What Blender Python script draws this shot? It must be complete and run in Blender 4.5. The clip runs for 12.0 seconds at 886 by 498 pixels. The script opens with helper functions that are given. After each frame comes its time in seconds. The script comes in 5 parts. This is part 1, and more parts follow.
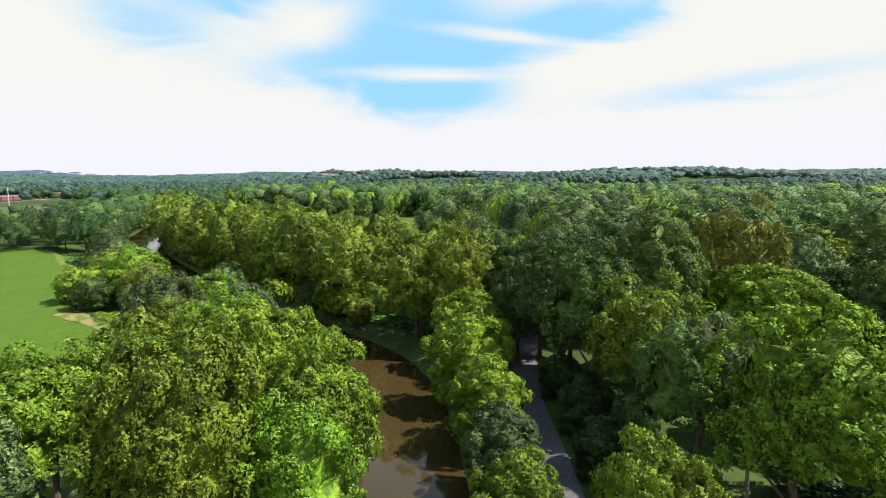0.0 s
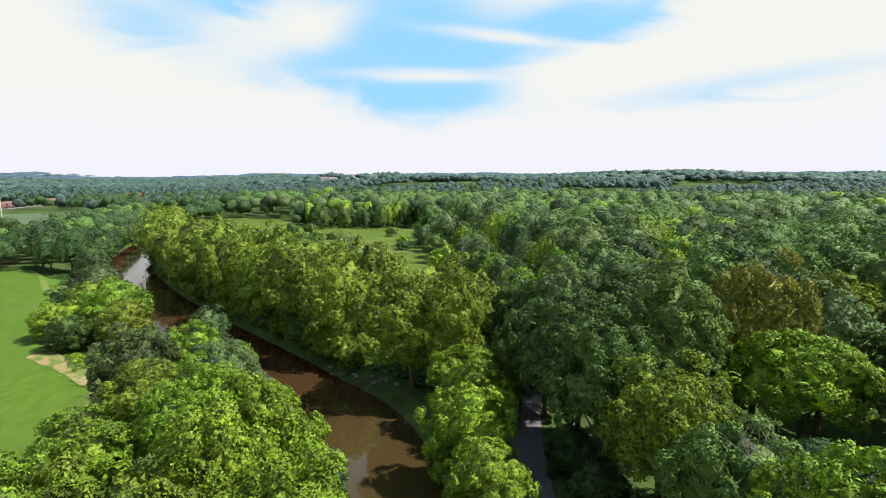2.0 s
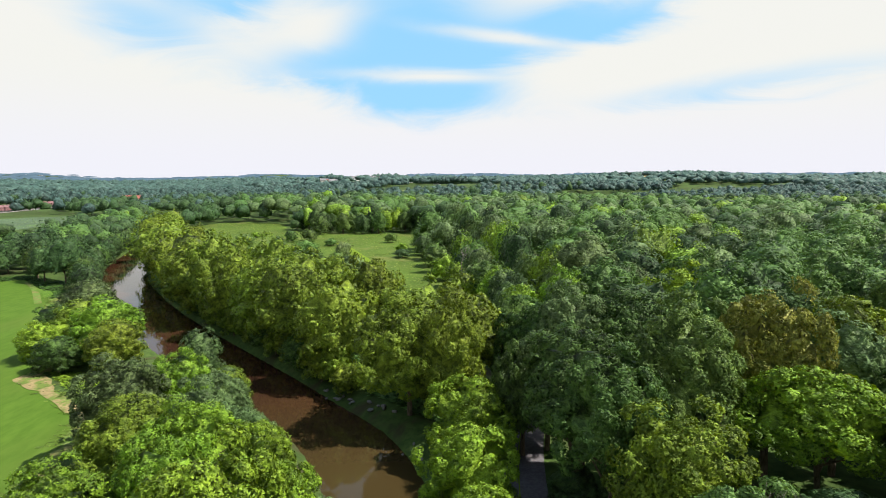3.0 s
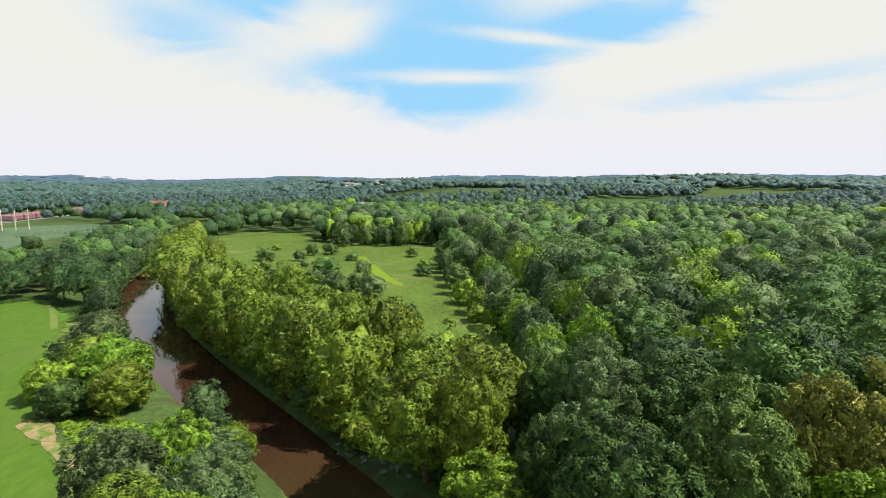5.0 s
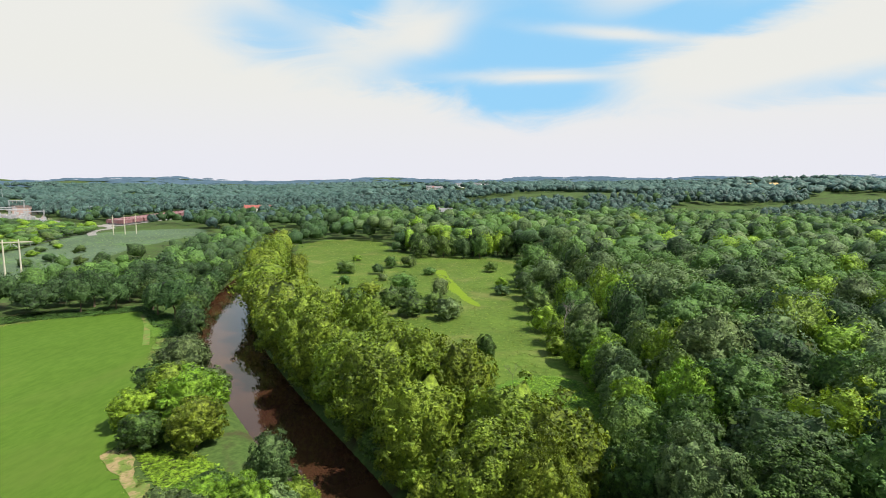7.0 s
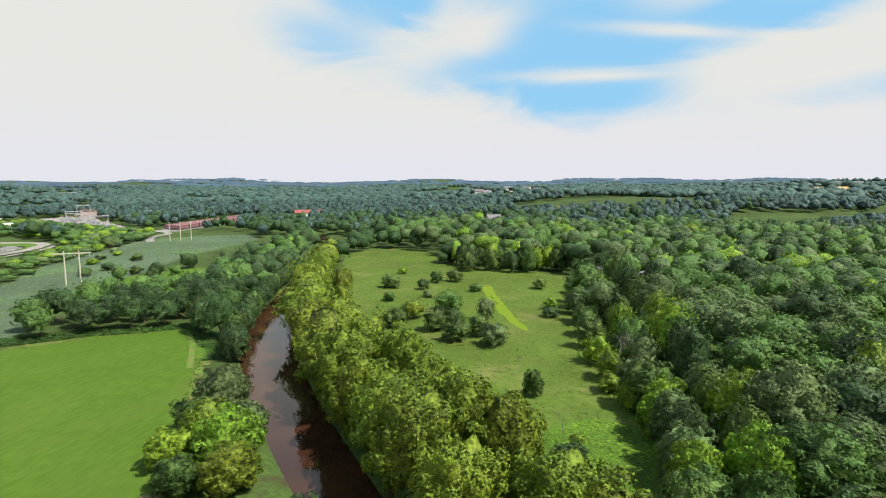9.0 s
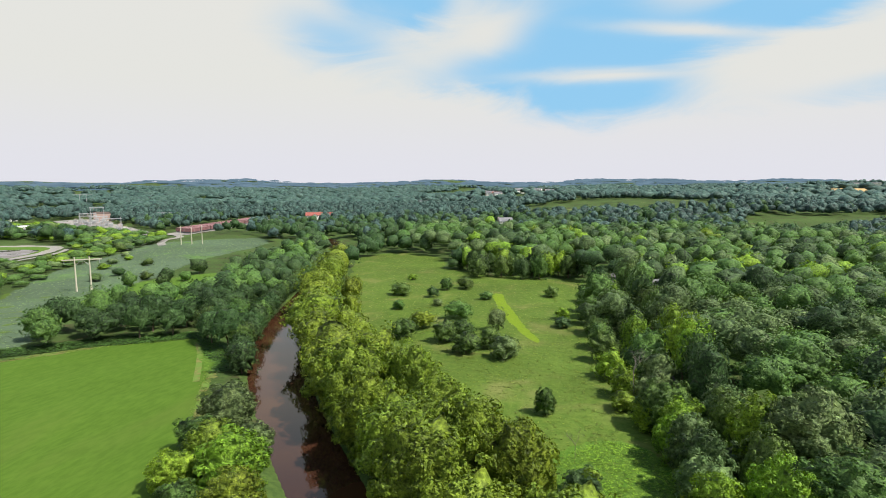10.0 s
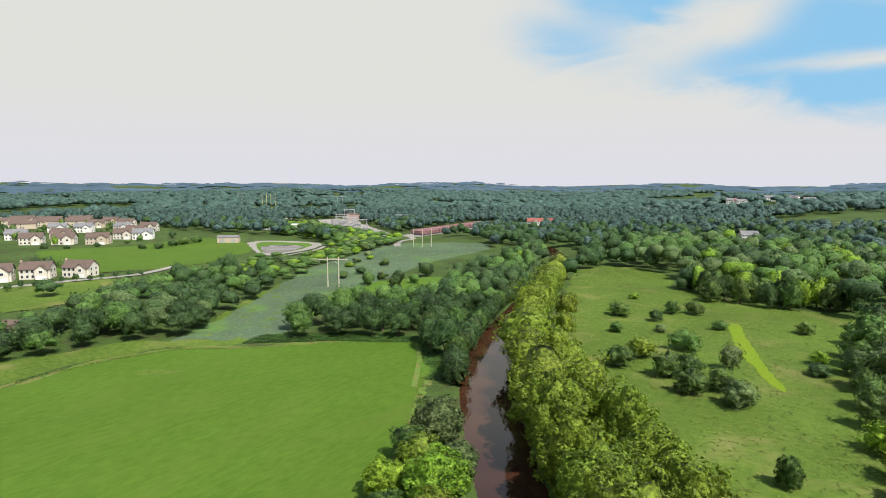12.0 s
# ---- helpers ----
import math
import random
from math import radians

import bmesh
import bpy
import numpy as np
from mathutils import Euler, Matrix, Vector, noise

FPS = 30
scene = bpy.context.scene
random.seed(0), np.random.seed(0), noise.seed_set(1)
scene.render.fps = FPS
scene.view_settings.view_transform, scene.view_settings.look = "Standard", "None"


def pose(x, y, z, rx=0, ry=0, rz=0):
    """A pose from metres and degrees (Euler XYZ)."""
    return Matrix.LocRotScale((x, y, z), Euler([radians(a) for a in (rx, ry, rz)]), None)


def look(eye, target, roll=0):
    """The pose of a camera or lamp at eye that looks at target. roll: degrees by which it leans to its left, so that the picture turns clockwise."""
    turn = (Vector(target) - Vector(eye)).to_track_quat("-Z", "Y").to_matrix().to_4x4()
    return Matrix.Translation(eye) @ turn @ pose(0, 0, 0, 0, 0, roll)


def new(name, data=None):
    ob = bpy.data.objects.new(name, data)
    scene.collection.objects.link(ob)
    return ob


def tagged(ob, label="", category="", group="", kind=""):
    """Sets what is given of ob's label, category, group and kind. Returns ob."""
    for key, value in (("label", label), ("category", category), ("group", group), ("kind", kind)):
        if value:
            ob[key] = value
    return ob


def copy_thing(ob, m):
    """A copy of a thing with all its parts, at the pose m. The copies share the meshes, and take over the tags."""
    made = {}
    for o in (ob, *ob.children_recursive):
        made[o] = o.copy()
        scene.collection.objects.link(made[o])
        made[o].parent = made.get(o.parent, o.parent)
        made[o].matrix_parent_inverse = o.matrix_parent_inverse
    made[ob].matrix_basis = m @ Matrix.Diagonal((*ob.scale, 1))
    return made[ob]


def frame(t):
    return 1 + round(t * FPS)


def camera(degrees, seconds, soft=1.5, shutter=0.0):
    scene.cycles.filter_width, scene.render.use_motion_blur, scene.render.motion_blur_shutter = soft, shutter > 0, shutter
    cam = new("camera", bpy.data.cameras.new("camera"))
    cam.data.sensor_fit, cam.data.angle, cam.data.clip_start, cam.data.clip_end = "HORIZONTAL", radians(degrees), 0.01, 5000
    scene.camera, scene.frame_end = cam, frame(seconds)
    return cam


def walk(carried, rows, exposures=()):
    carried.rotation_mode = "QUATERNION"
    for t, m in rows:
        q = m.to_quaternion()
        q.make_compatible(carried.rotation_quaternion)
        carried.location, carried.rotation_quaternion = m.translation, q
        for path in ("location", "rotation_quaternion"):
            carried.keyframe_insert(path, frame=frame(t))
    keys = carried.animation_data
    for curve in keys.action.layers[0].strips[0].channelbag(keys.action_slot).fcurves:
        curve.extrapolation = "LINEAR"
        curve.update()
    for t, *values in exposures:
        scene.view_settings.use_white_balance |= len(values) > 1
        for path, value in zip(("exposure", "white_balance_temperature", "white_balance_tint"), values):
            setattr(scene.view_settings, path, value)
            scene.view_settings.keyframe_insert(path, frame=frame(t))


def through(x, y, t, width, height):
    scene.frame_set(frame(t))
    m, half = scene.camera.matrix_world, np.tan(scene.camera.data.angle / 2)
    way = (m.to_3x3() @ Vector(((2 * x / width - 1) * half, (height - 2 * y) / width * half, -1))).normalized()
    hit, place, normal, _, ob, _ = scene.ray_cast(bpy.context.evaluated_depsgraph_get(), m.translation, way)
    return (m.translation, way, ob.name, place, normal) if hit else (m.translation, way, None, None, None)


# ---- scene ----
# ---- camera ----
cam = camera(76.04, 12.0, soft=0.9)
PATH = [
    (0, pose(0, 0, 23.44, 82.599, 0, 0) @ pose(0, 0, 0, 0, 0, 0)),
    (0.5, pose(0.08, 1.73, 24.77, 82.622, 0, -0.005) @ pose(0, 0, 0, 0, 0, 0)),
    (1, pose(0.15, 3.29, 26.02, 82.644, 0, -0.005) @ pose(0, 0, 0, 0, 0, 0)),
    (1.5, pose(0.2, 4.8, 27.28, 82.667, 0, -0.084) @ pose(0, 0, 0, 0, 0, 0)),
    (2, pose(0.3, 6.29, 28.56, 82.689, 0, -0.078) @ pose(0, 0, 0, 0, 0, 0)),
    (2.5, pose(0.39, 7.77, 29.82, 82.711, 0, -0.084) @ pose(0, 0, 0, 0, 0, 0)),
    (4.5, pose(0.81, 14.19, 35.22, 82.824, 0, 0.884) @ pose(0, 0, 0, 0, 0, 0)),
    (5, pose(0.96, 15.87, 36.59, 82.852, 0, 2.365) @ pose(0, 0, 0, 0, 0, 0)),
    (5.5, pose(1.08, 17.47, 38.04, 82.88, 0, 4.552) @ pose(0, 0, 0, 0, 0, 0)),
    (6, pose(1.22, 18.9, 39.52, 82.887, 0, 6.841) @ pose(0, 0, 0, 0, 0, 0)),
    (6.5, pose(1.25, 20.38, 40.94, 82.894, 0, 8.879) @ pose(0, 0, 0, 0, 0, 0)),
    (7, pose(1.18, 21.95, 42.37, 82.901, 0, 10.546) @ pose(0, 0, 0, 0, 0, 0)),
    (7.5, pose(1.06, 23.59, 43.85, 82.908, 0, 12.187) @ pose(0, 0, 0, 0, 0, 0)),
    (9.5, pose(-0.01, 30.4, 49.33, 82.993, 0, 16.079) @ pose(0, 0, 0, 0, 0, 0)),
    (10, pose(-0.29, 31.95, 50.66, 83.007, 0, 16.535) @ pose(0, 0, 0, 0, 0, 0)),
    (10.5, pose(-0.67, 33.34, 52.02, 83.021, 0, 16.902) @ pose(0, 0, 0, 0, 0, 0)),
    (11, pose(-1.01, 34.5, 53.34, 83.077, 0, 20.383) @ pose(0, 0, 0, 0, 0, 0)),
    (11.5, pose(-1.11, 35.41, 54.36, 83.134, 0, 27.935) @ pose(0, 0, 0, 0, 0, 0.1)),
    (12, pose(-0.89, 36.06, 54.98, 83.246, 0, 38.733) @ pose(0, 0, 0, 0, 0, 0.2)),
]
walk(cam, PATH, [(0, 0.14), (2.5, 0.11), (5.5, 0.03), (7.5, -0.03), (9.5, -0.10), (12, -0.18)])

# ---- world, sun ----
SUN_AZ, SUN_EL = 100.0, 54.0   # degrees clockwise from +y, degrees above the ground
sun_to = Vector((math.sin(radians(SUN_AZ)) * math.cos(radians(SUN_EL)), math.cos(radians(SUN_AZ)) * math.cos(radians(SUN_EL)), math.sin(radians(SUN_EL))))
sun = new("sun", bpy.data.lights.new("sun", "SUN"))
sun.data.energy, sun.data.angle, sun.data.color = 7.6, radians(0.53), (1.0, 0.95, 0.86)
sun.matrix_world = look(sun_to * 100, (0, 0, 0))


class Nodes:
    """A short way to write node trees."""

    def __init__(self, tree):
        self.tree = tree
        tree.nodes.clear()

    def add(self, kind, props=None, **links):
        n = self.tree.nodes.new(kind)
        for k, v in (props or {}).items():
            setattr(n, k, v)
        for k, v in links.items():
            self.put(n, k, v)
        return n

    def put(self, n, k, v):
        key = int(k[1:]) if k[0] == "i" and k[1:].isdigit() else k.replace("_", " ")
        s = n.inputs[key]
        if isinstance(v, bpy.types.NodeSocket):
            self.tree.links.new(v, s)
        elif isinstance(v, bpy.types.Node):
            self.tree.links.new(v.outputs[0], s)
        else:
            s.default_value = v

    def math(self, op, a, b=0.0, clamp=False):
        return self.add("ShaderNodeMath", dict(operation=op, use_clamp=clamp), i0=a, i1=b).outputs[0]

    def mix(self, fac, a, b):
        n = self.add("ShaderNodeMix", dict(data_type="RGBA"))
        self.put(n, "i0", fac), self.put(n, "i6", a), self.put(n, "i7", b)
        return n.outputs[2]

    def noise(self, vec, scale, detail=3.0, rough=0.55, dist=0.0):
        return self.add("ShaderNodeTexNoise", None, Vector=vec, Scale=scale, Detail=detail, Roughness=rough, Distortion=dist).outputs[0]

    def ramp(self, fac, lo, hi, a=0.0, b=1.0, smooth=True):
        n = self.add("ShaderNodeMapRange", dict(interpolation_type="SMOOTHSTEP" if smooth else "LINEAR"))
        for k, v in zip(("Value", "From Min", "From Max", "To Min", "To Max"), (fac, lo, hi, a, b)):
            self.put(n, k, v)
        return n.outputs[0]


def make_world():
    w = bpy.data.worlds.new("sky")
    scene.world = w
    w.use_nodes = True
    g = Nodes(w.node_tree)
    way = g.add("ShaderNodeTexCoord").outputs["Generated"]
    sky = g.add("ShaderNodeTexSky", dict(sky_type="NISHITA", sun_disc=False, sun_elevation=radians(SUN_EL), sun_rotation=radians(SUN_AZ), air_density=1.0, dust_density=0.6, ozone_density=2.0))
    xyz = g.add("ShaderNodeSeparateXYZ", None, Vector=way)
    az = g.math("MULTIPLY", g.math("ARCTAN2", xyz.outputs[0], xyz.outputs[1]), 57.2958)
    el = g.math("MULTIPLY", g.math("ARCSINE", xyz.outputs[2]), 57.2958)
    p = g.add("ShaderNodeCombineXYZ", None, X=g.math("MULTIPLY", az, 0.05), Y=g.math("MULTIPLY", el, 0.15), Z=0.0).outputs[0]
    wisps = g.math("ADD", g.noise(p, 1.6, 6.0, 0.6, 1.2), -0.5)
    broad = g.math("ADD", g.noise(p, 0.55, 3.0, 0.5, 0.6), -0.5)

    def blot(a0, e0, la, le, tilt, warp):
        """A soft-edged oval of the sky: azimuth, elevation, half length, half height, slope; its edge is drawn out by the wisps."""
        dx = g.math("ADD", az, -a0)
        dy = g.math("ADD", g.math("ADD", el, -e0), g.math("ADD", g.math("MULTIPLY", dx, -tilt), g.math("MULTIPLY", wisps, warp)))
        dx, dy = g.math("DIVIDE", dx, la), g.math("DIVIDE", dy, le)
        return g.math("EXPONENT", g.math("MULTIPLY", g.math("ADD", g.math("MULTIPLY", dx, dx), g.math("MULTIPLY", dy, dy)), -1.0))

    # openings in the thin cloud cover
    clear = g.math("MULTIPLY", wisps, 0.55)
    for a0, e0, la, le, tilt, amount in ((-2.5, 12.6, 8.5, 4.6, 0.0, 1.15), (-1.5, 7.6, 9.5, 2.4, 0.0, 0.75), (14.5, 14.6, 10.0, 2.3, 0.22, 1.1), (-13.5, 10.2, 6.5, 2.0, 0.1, 0.7), (-26.0, 13.6, 7.5, 3.6, 0.0, 0.72),
                                         (-20.0, 16.6, 5.0, 2.0, 0.0, 0.9), (32.0, 8.4, 11.0, 1.7, 0.08, 0.42), (-3.0, 21.0, 24.0, 4.0, 0.0, 1.0), (20.0, 7.0, 9.0, 1.5, 0.1, 0.35)):
        clear = g.math("ADD", clear, g.math("MULTIPLY", blot(a0, e0, la, le, tilt, 3.5), amount))
    blue = g.ramp(clear, 0.12, 0.95)
    # cirrus streaks and tongues lying over them
    for a0, e0, la, le, tilt, amount, warp in ((-0.8, 9.7, 8.5, 0.55, -0.01, 0.95, 1.2), (6.5, 13.0, 7.0, 0.55, -0.13, 0.9, 1.4), (9.5, 17.2, 9.5, 1.0, -0.12, 0.9, 2.0), (-12.6, 13.9, 3.6, 2.2, 0.25, 0.95, 2.5), (-19.5, 12.4, 5.0, 1.8, -0.6, 0.55, 4.0),
                                               (-29.0, 16.0, 5.0, 1.3, -0.4, 0.55, 4.0), (-15.0, 17.4, 2.2, 1.6, -0.5, 0.5, 2.5)):
        blue = g.math("MULTIPLY", blue, g.math("SUBTRACT", 1.0, g.math("MULTIPLY", blot(a0, e0, la, le, tilt, warp), amount)))
    # overhead and behind the sky is mostly clear, with broken cloud
    high = g.math("MULTIPLY", g.ramp(el, 20.0, 34.0), g.ramp(broad, -0.16, 0.12, 0.95, 0.65))
    blue = g.math("MAXIMUM", blue, high)
    tone = g.mix(g.ramp(el, 0.0, 10.0), (0.83, 0.83, 0.90, 1), (0.85, 0.85, 0.81, 1))
    sky_side = g.add("ShaderNodeBackground", None, Color=sky.outputs[0], Strength=0.15)
    clear_side = g.add("ShaderNodeBackground", None, Color=(0.31, 0.66, 0.97, 1), Strength=1.0)
    both = g.add("ShaderNodeMixShader", None, i0=g.ramp(el, 18.0, 36.0, 0.9, 0.25), i1=sky_side.outputs[0], i2=clear_side.outputs[0])
    cloud = g.add("ShaderNodeBackground", None, Color=tone, Strength=1.0)
    out = g.add("ShaderNodeMixShader", None, i0=blue, i1=cloud.outputs[0], i2=both.outputs[0])
    g.tree.links.new(out.outputs[0], g.add("ShaderNodeOutputWorld").inputs[0])


make_world()


# ---- materials ----
def material(name):
    m = bpy.data.materials.new(name)
    m.use_nodes = True
    g = Nodes(m.node_tree)
    out = g.add("ShaderNodeOutputMaterial")
    return m, g, out


def surface(name, low, high, scale, rough=0.8, bump=0.0, spots=None, spot_scale=0.2, spot_at=(0.55, 0.7), metal=0.0, spec=0.12, stretch=(1, 1, 1), big=0.0, bump_dist=0.05):
    """Two tones by fine noise, larger blotches of a third, and relief."""
    m, g, out = material(name)
    place = g.add("ShaderNodeNewGeometry").outputs["Position"]
    vec = g.add("ShaderNodeMapping", None, Vector=place, Scale=stretch).outputs[0]
    fine = g.noise(vec, scale, 5.0, 0.65)
    col = g.mix(g.ramp(fine, 0.3, 0.7), (*low, 1), (*high, 1))
    if spots:
        mask = g.ramp(g.noise(vec, spot_scale, 4.0, 0.6, 0.5), *spot_at)
        col = g.mix(mask, col, (*spots, 1))
    if big:
        val = g.ramp(g.noise(place, 0.025, 3.0, 0.6), 0.3, 0.7, 1 - big, 1 + big)
        col = g.add("ShaderNodeHueSaturation", None, Color=col, Value=val).outputs[0]
    b = g.add("ShaderNodeBsdfPrincipled", None, Base_Color=col, Roughness=rough, Metallic=metal)
    b.inputs["Specular IOR Level"].default_value = spec
    if bump:
        bm = g.add("ShaderNodeBump", None, Height=fine, Strength=bump, Distance=bump_dist)
        g.put(b, "Normal", bm.outputs[0])
    g.tree.links.new(b.outputs[0], out.inputs[0])
    return m


def leaves(name, low, high, hue=0.02, val=0.3, through=0.18, rough=0.55, grain=1.3, relief=0.5):
    """Foliage: each leaf spray and each tree has its own tone; light shines through a little."""
    m, g, out = material(name)
    geo = g.add("ShaderNodeNewGeometry")
    info = g.add("ShaderNodeObjectInfo")
    rnd = geo.outputs["Random Per Island"]
    place = geo.outputs["Position"]
    patch = g.noise(place, 0.09, 2.0, 0.5)
    mottle = g.noise(place, grain, 3.0, 0.65)
    col = g.mix(g.math("ADD", g.math("MULTIPLY", rnd, 0.6), g.ramp(mottle, 0.3, 0.7, 0.0, 0.4)), (*low, 1), (*high, 1))
    v = g.math("ADD", g.ramp(info.outputs["Random"], 0, 1, 1 - val, 1 + val, False), g.math("ADD", g.ramp(patch, 0.3, 0.7, -0.20, 0.20), g.ramp(mottle, 0.34, 0.66, -0.48, 0.38)))
    h = g.ramp(g.math("FRACT", g.math("MULTIPLY", info.outputs["Random"], 7.31)), 0, 1, 0.5 - hue, 0.5 + hue, False)
    col = g.add("ShaderNodeHueSaturation", None, Color=col, Hue=h, Value=v).outputs[0]
    b = g.add("ShaderNodeBsdfPrincipled", None, Base_Color=col, Roughness=rough)
    b.inputs["Specular IOR Level"].default_value = 0.25
    g.put(b, "Normal", g.add("ShaderNodeBump", None, Height=mottle, Strength=0.9, Distance=relief).outputs[0])
    back = g.add("ShaderNodeHueSaturation", None, Color=col, Hue=0.485, Saturation=1.1, Value=1.25).outputs[0]
    tr = g.add("ShaderNodeBsdfTranslucent", None, Color=back)
    mx = g.add("ShaderNodeMixShader", None, i0=through, i1=b.outputs[0], i2=tr.outputs[0])
    g.tree.links.new(mx.outputs[0], out.inputs[0])
    return m


M = dict(
    ground=surface("wild_ground", (0.036, 0.066, 0.016), (0.068, 0.108, 0.026), 0.9, 0.95, 0.6, (0.05, 0.045, 0.022), 0.12, (0.5, 0.7), big=0.2),
    field=surface("mown_field", (0.056, 0.112, 0.010), (0.076, 0.138, 0.015), 0.8, 0.9, 0.3, (0.084, 0.130, 0.019), 0.045, (0.45, 0.8), big=0.06, stretch=(1, 0.35, 1)),
    field_edge=surface("field_margin", (0.10, 0.125, 0.03), (0.19, 0.165, 0.065), 0.8, 0.95, 0.4, (0.11, 0.18, 0.035), 0.25, (0.42, 0.6)),
    meadow=surface("meadow_grass", (0.060, 0.108, 0.014), (0.102, 0.152, 0.025), 0.55, 0.95, 0.7, (0.156, 0.164, 0.050), 0.06, (0.50, 0.75), big=0.14, bump_dist=0.3),
    lush=surface("lush_weeds", (0.058, 0.124, 0.014), (0.105, 0.180, 0.024), 0.9, 0.9, 0.8, (0.06, 0.14, 0.012), 0.2, (0.5, 0.7), bump_dist=0.3),
    goldenrod=surface("yellow_weeds", (0.12, 0.19, 0.010), (0.165, 0.24, 0.015), 1.2, 0.9, 0.6, bump_dist=0.2),
    reeds=surface("reed_grass", (0.066, 0.104, 0.058), (0.098, 0.138, 0.080), 0.5, 0.9, 0.6, (0.10, 0.19, 0.04), 0.03, (0.52, 0.68), big=0.15, bump_dist=0.3),
    dirt=surface("dry_dirt", (0.20, 0.155, 0.07), (0.30, 0.23, 0.115), 1.6, 0.95, 0.5, (0.12, 0.17, 0.035), 0.4, (0.46, 0.58)),
    asphalt=surface("asphalt", (0.10, 0.09, 0.10), (0.15, 0.14, 0.15), 3.0, 0.85, 0.2),
    gravel=surface("pale_gravel", (0.22, 0.205, 0.19), (0.33, 0.31, 0.285), 1.2, 0.95, 0.3),
    stone=surface("bank_stone", (0.10, 0.095, 0.09), (0.22, 0.21, 0.20), 2.5, 0.9, 0.5),
    bark=surface("bark", (0.07, 0.05, 0.035), (0.16, 0.125, 0.09), 6.0, 0.95, 0.8, stretch=(1, 1, 0.2)),
    pale_bark=surface("pale_bark", (0.30, 0.27, 0.22), (0.52, 0.49, 0.43), 3.0, 0.9, 0.4, (0.16, 0.14, 0.10), 0.8),
    wood_pole=surface("pole_steel", (0.42, 0.38, 0.30), (0.52, 0.48, 0.39), 2.0, 0.6, 0.1),
    yellow_pole=surface("yellow_pole", (0.50, 0.40, 0.12), (0.60, 0.50, 0.18), 2.0, 0.6),
    steel=surface("galvanised_steel", (0.38, 0.39, 0.40), (0.52, 0.53, 0.54), 4.0, 0.45, metal=0.6),
    siding=surface("pale_siding", (0.60, 0.55, 0.48), (0.70, 0.65, 0.58), 3.0, 0.8, stretch=(0.2, 0.2, 6)),
    siding_white=surface("white_siding", (0.72, 0.70, 0.67), (0.80, 0.78, 0.76), 3.0, 0.8, stretch=(0.2, 0.2, 6)),
    siding_tan=surface("tan_siding", (0.46, 0.38, 0.29), (0.56, 0.48, 0.38), 3.0, 0.8, stretch=(0.2, 0.2, 6)),
    roof_brown=surface("brown_shingles", (0.10, 0.072, 0.062), (0.155, 0.115, 0.10), 2.5, 0.95, 0.3),
    roof_grey=surface("grey_shingles", (0.14, 0.14, 0.15), (0.22, 0.22, 0.23), 2.5, 0.95, 0.3),
    roof_white=surface("white_metal_roof", (0.70, 0.71, 0.72), (0.80, 0.80, 0.80), 1.0, 0.5),
    roof_red=surface("red_roof", (0.26, 0.085, 0.07), (0.34, 0.12, 0.10), 1.5, 0.85, 0.2),
    maroon=surface("maroon_steel", (0.17, 0.08, 0.085), (0.24, 0.13, 0.13), 0.8, 0.7, 0.2, (0.32, 0.24, 0.24), 0.5, (0.55, 0.7)),
    brick=surface("pink_brick", (0.40, 0.29, 0.25), (0.50, 0.38, 0.33), 3.0, 0.9, 0.2),
    glass=surface("window_glass", (0.03, 0.04, 0.05), (0.06, 0.07, 0.08), 0.5, 0.08, spec=0.6),
    trim=surface("white_trim", (0.74, 0.73, 0.71), (0.80, 0.80, 0.78), 2.0, 0.6),
    crop=surface("ripe_crop", (0.36, 0.25, 0.11), (0.46, 0.34, 0.16), 0.05, 0.95),
    golf=surface("pale_turf", (0.17, 0.21, 0.07), (0.24, 0.26, 0.10), 0.05, 0.95, spots=(0.24, 0.25, 0.10), spot_scale=0.01),
    dead=surface("bleached_wood", (0.17, 0.14, 0.12), (0.30, 0.26, 0.23), 4.0, 0.9),
    L_forest=leaves("forest_leaves", (0.044, 0.100, 0.020), (0.100, 0.168, 0.035), 0.016, 0.24),
    L_olive=leaves("grey_green_leaves", (0.074, 0.130, 0.042), (0.138, 0.200, 0.068), 0.012, 0.2),
    L_row=leaves("yellow_green_leaves", (0.094, 0.158, 0.012), (0.184, 0.248, 0.024), 0.010, 0.12),
    L_bright=leaves("bright_green_leaves", (0.100, 0.204, 0.012), (0.206, 0.324, 0.028), 0.012, 0.15),
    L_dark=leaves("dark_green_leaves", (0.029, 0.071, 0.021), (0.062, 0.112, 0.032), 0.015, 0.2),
    L_rust=leaves("rusty_leaves", (0.13, 0.16, 0.024), (0.23, 0.225, 0.038), 0.02, 0.15),
    L_grass=leaves("grass_blades", (0.078, 0.132, 0.016), (0.142, 0.186, 0.030), 0.01, 0.1, 0.3),
    # L_far: the blue haze of distance is mixed into the leaf colour
    L_far=leaves("hazy_far_leaves", (0.034, 0.076, 0.064), (0.066, 0.114, 0.090), 0.01, 0.15, 0.1, grain=0.3, relief=2.0),
    L_ridge=None,
)


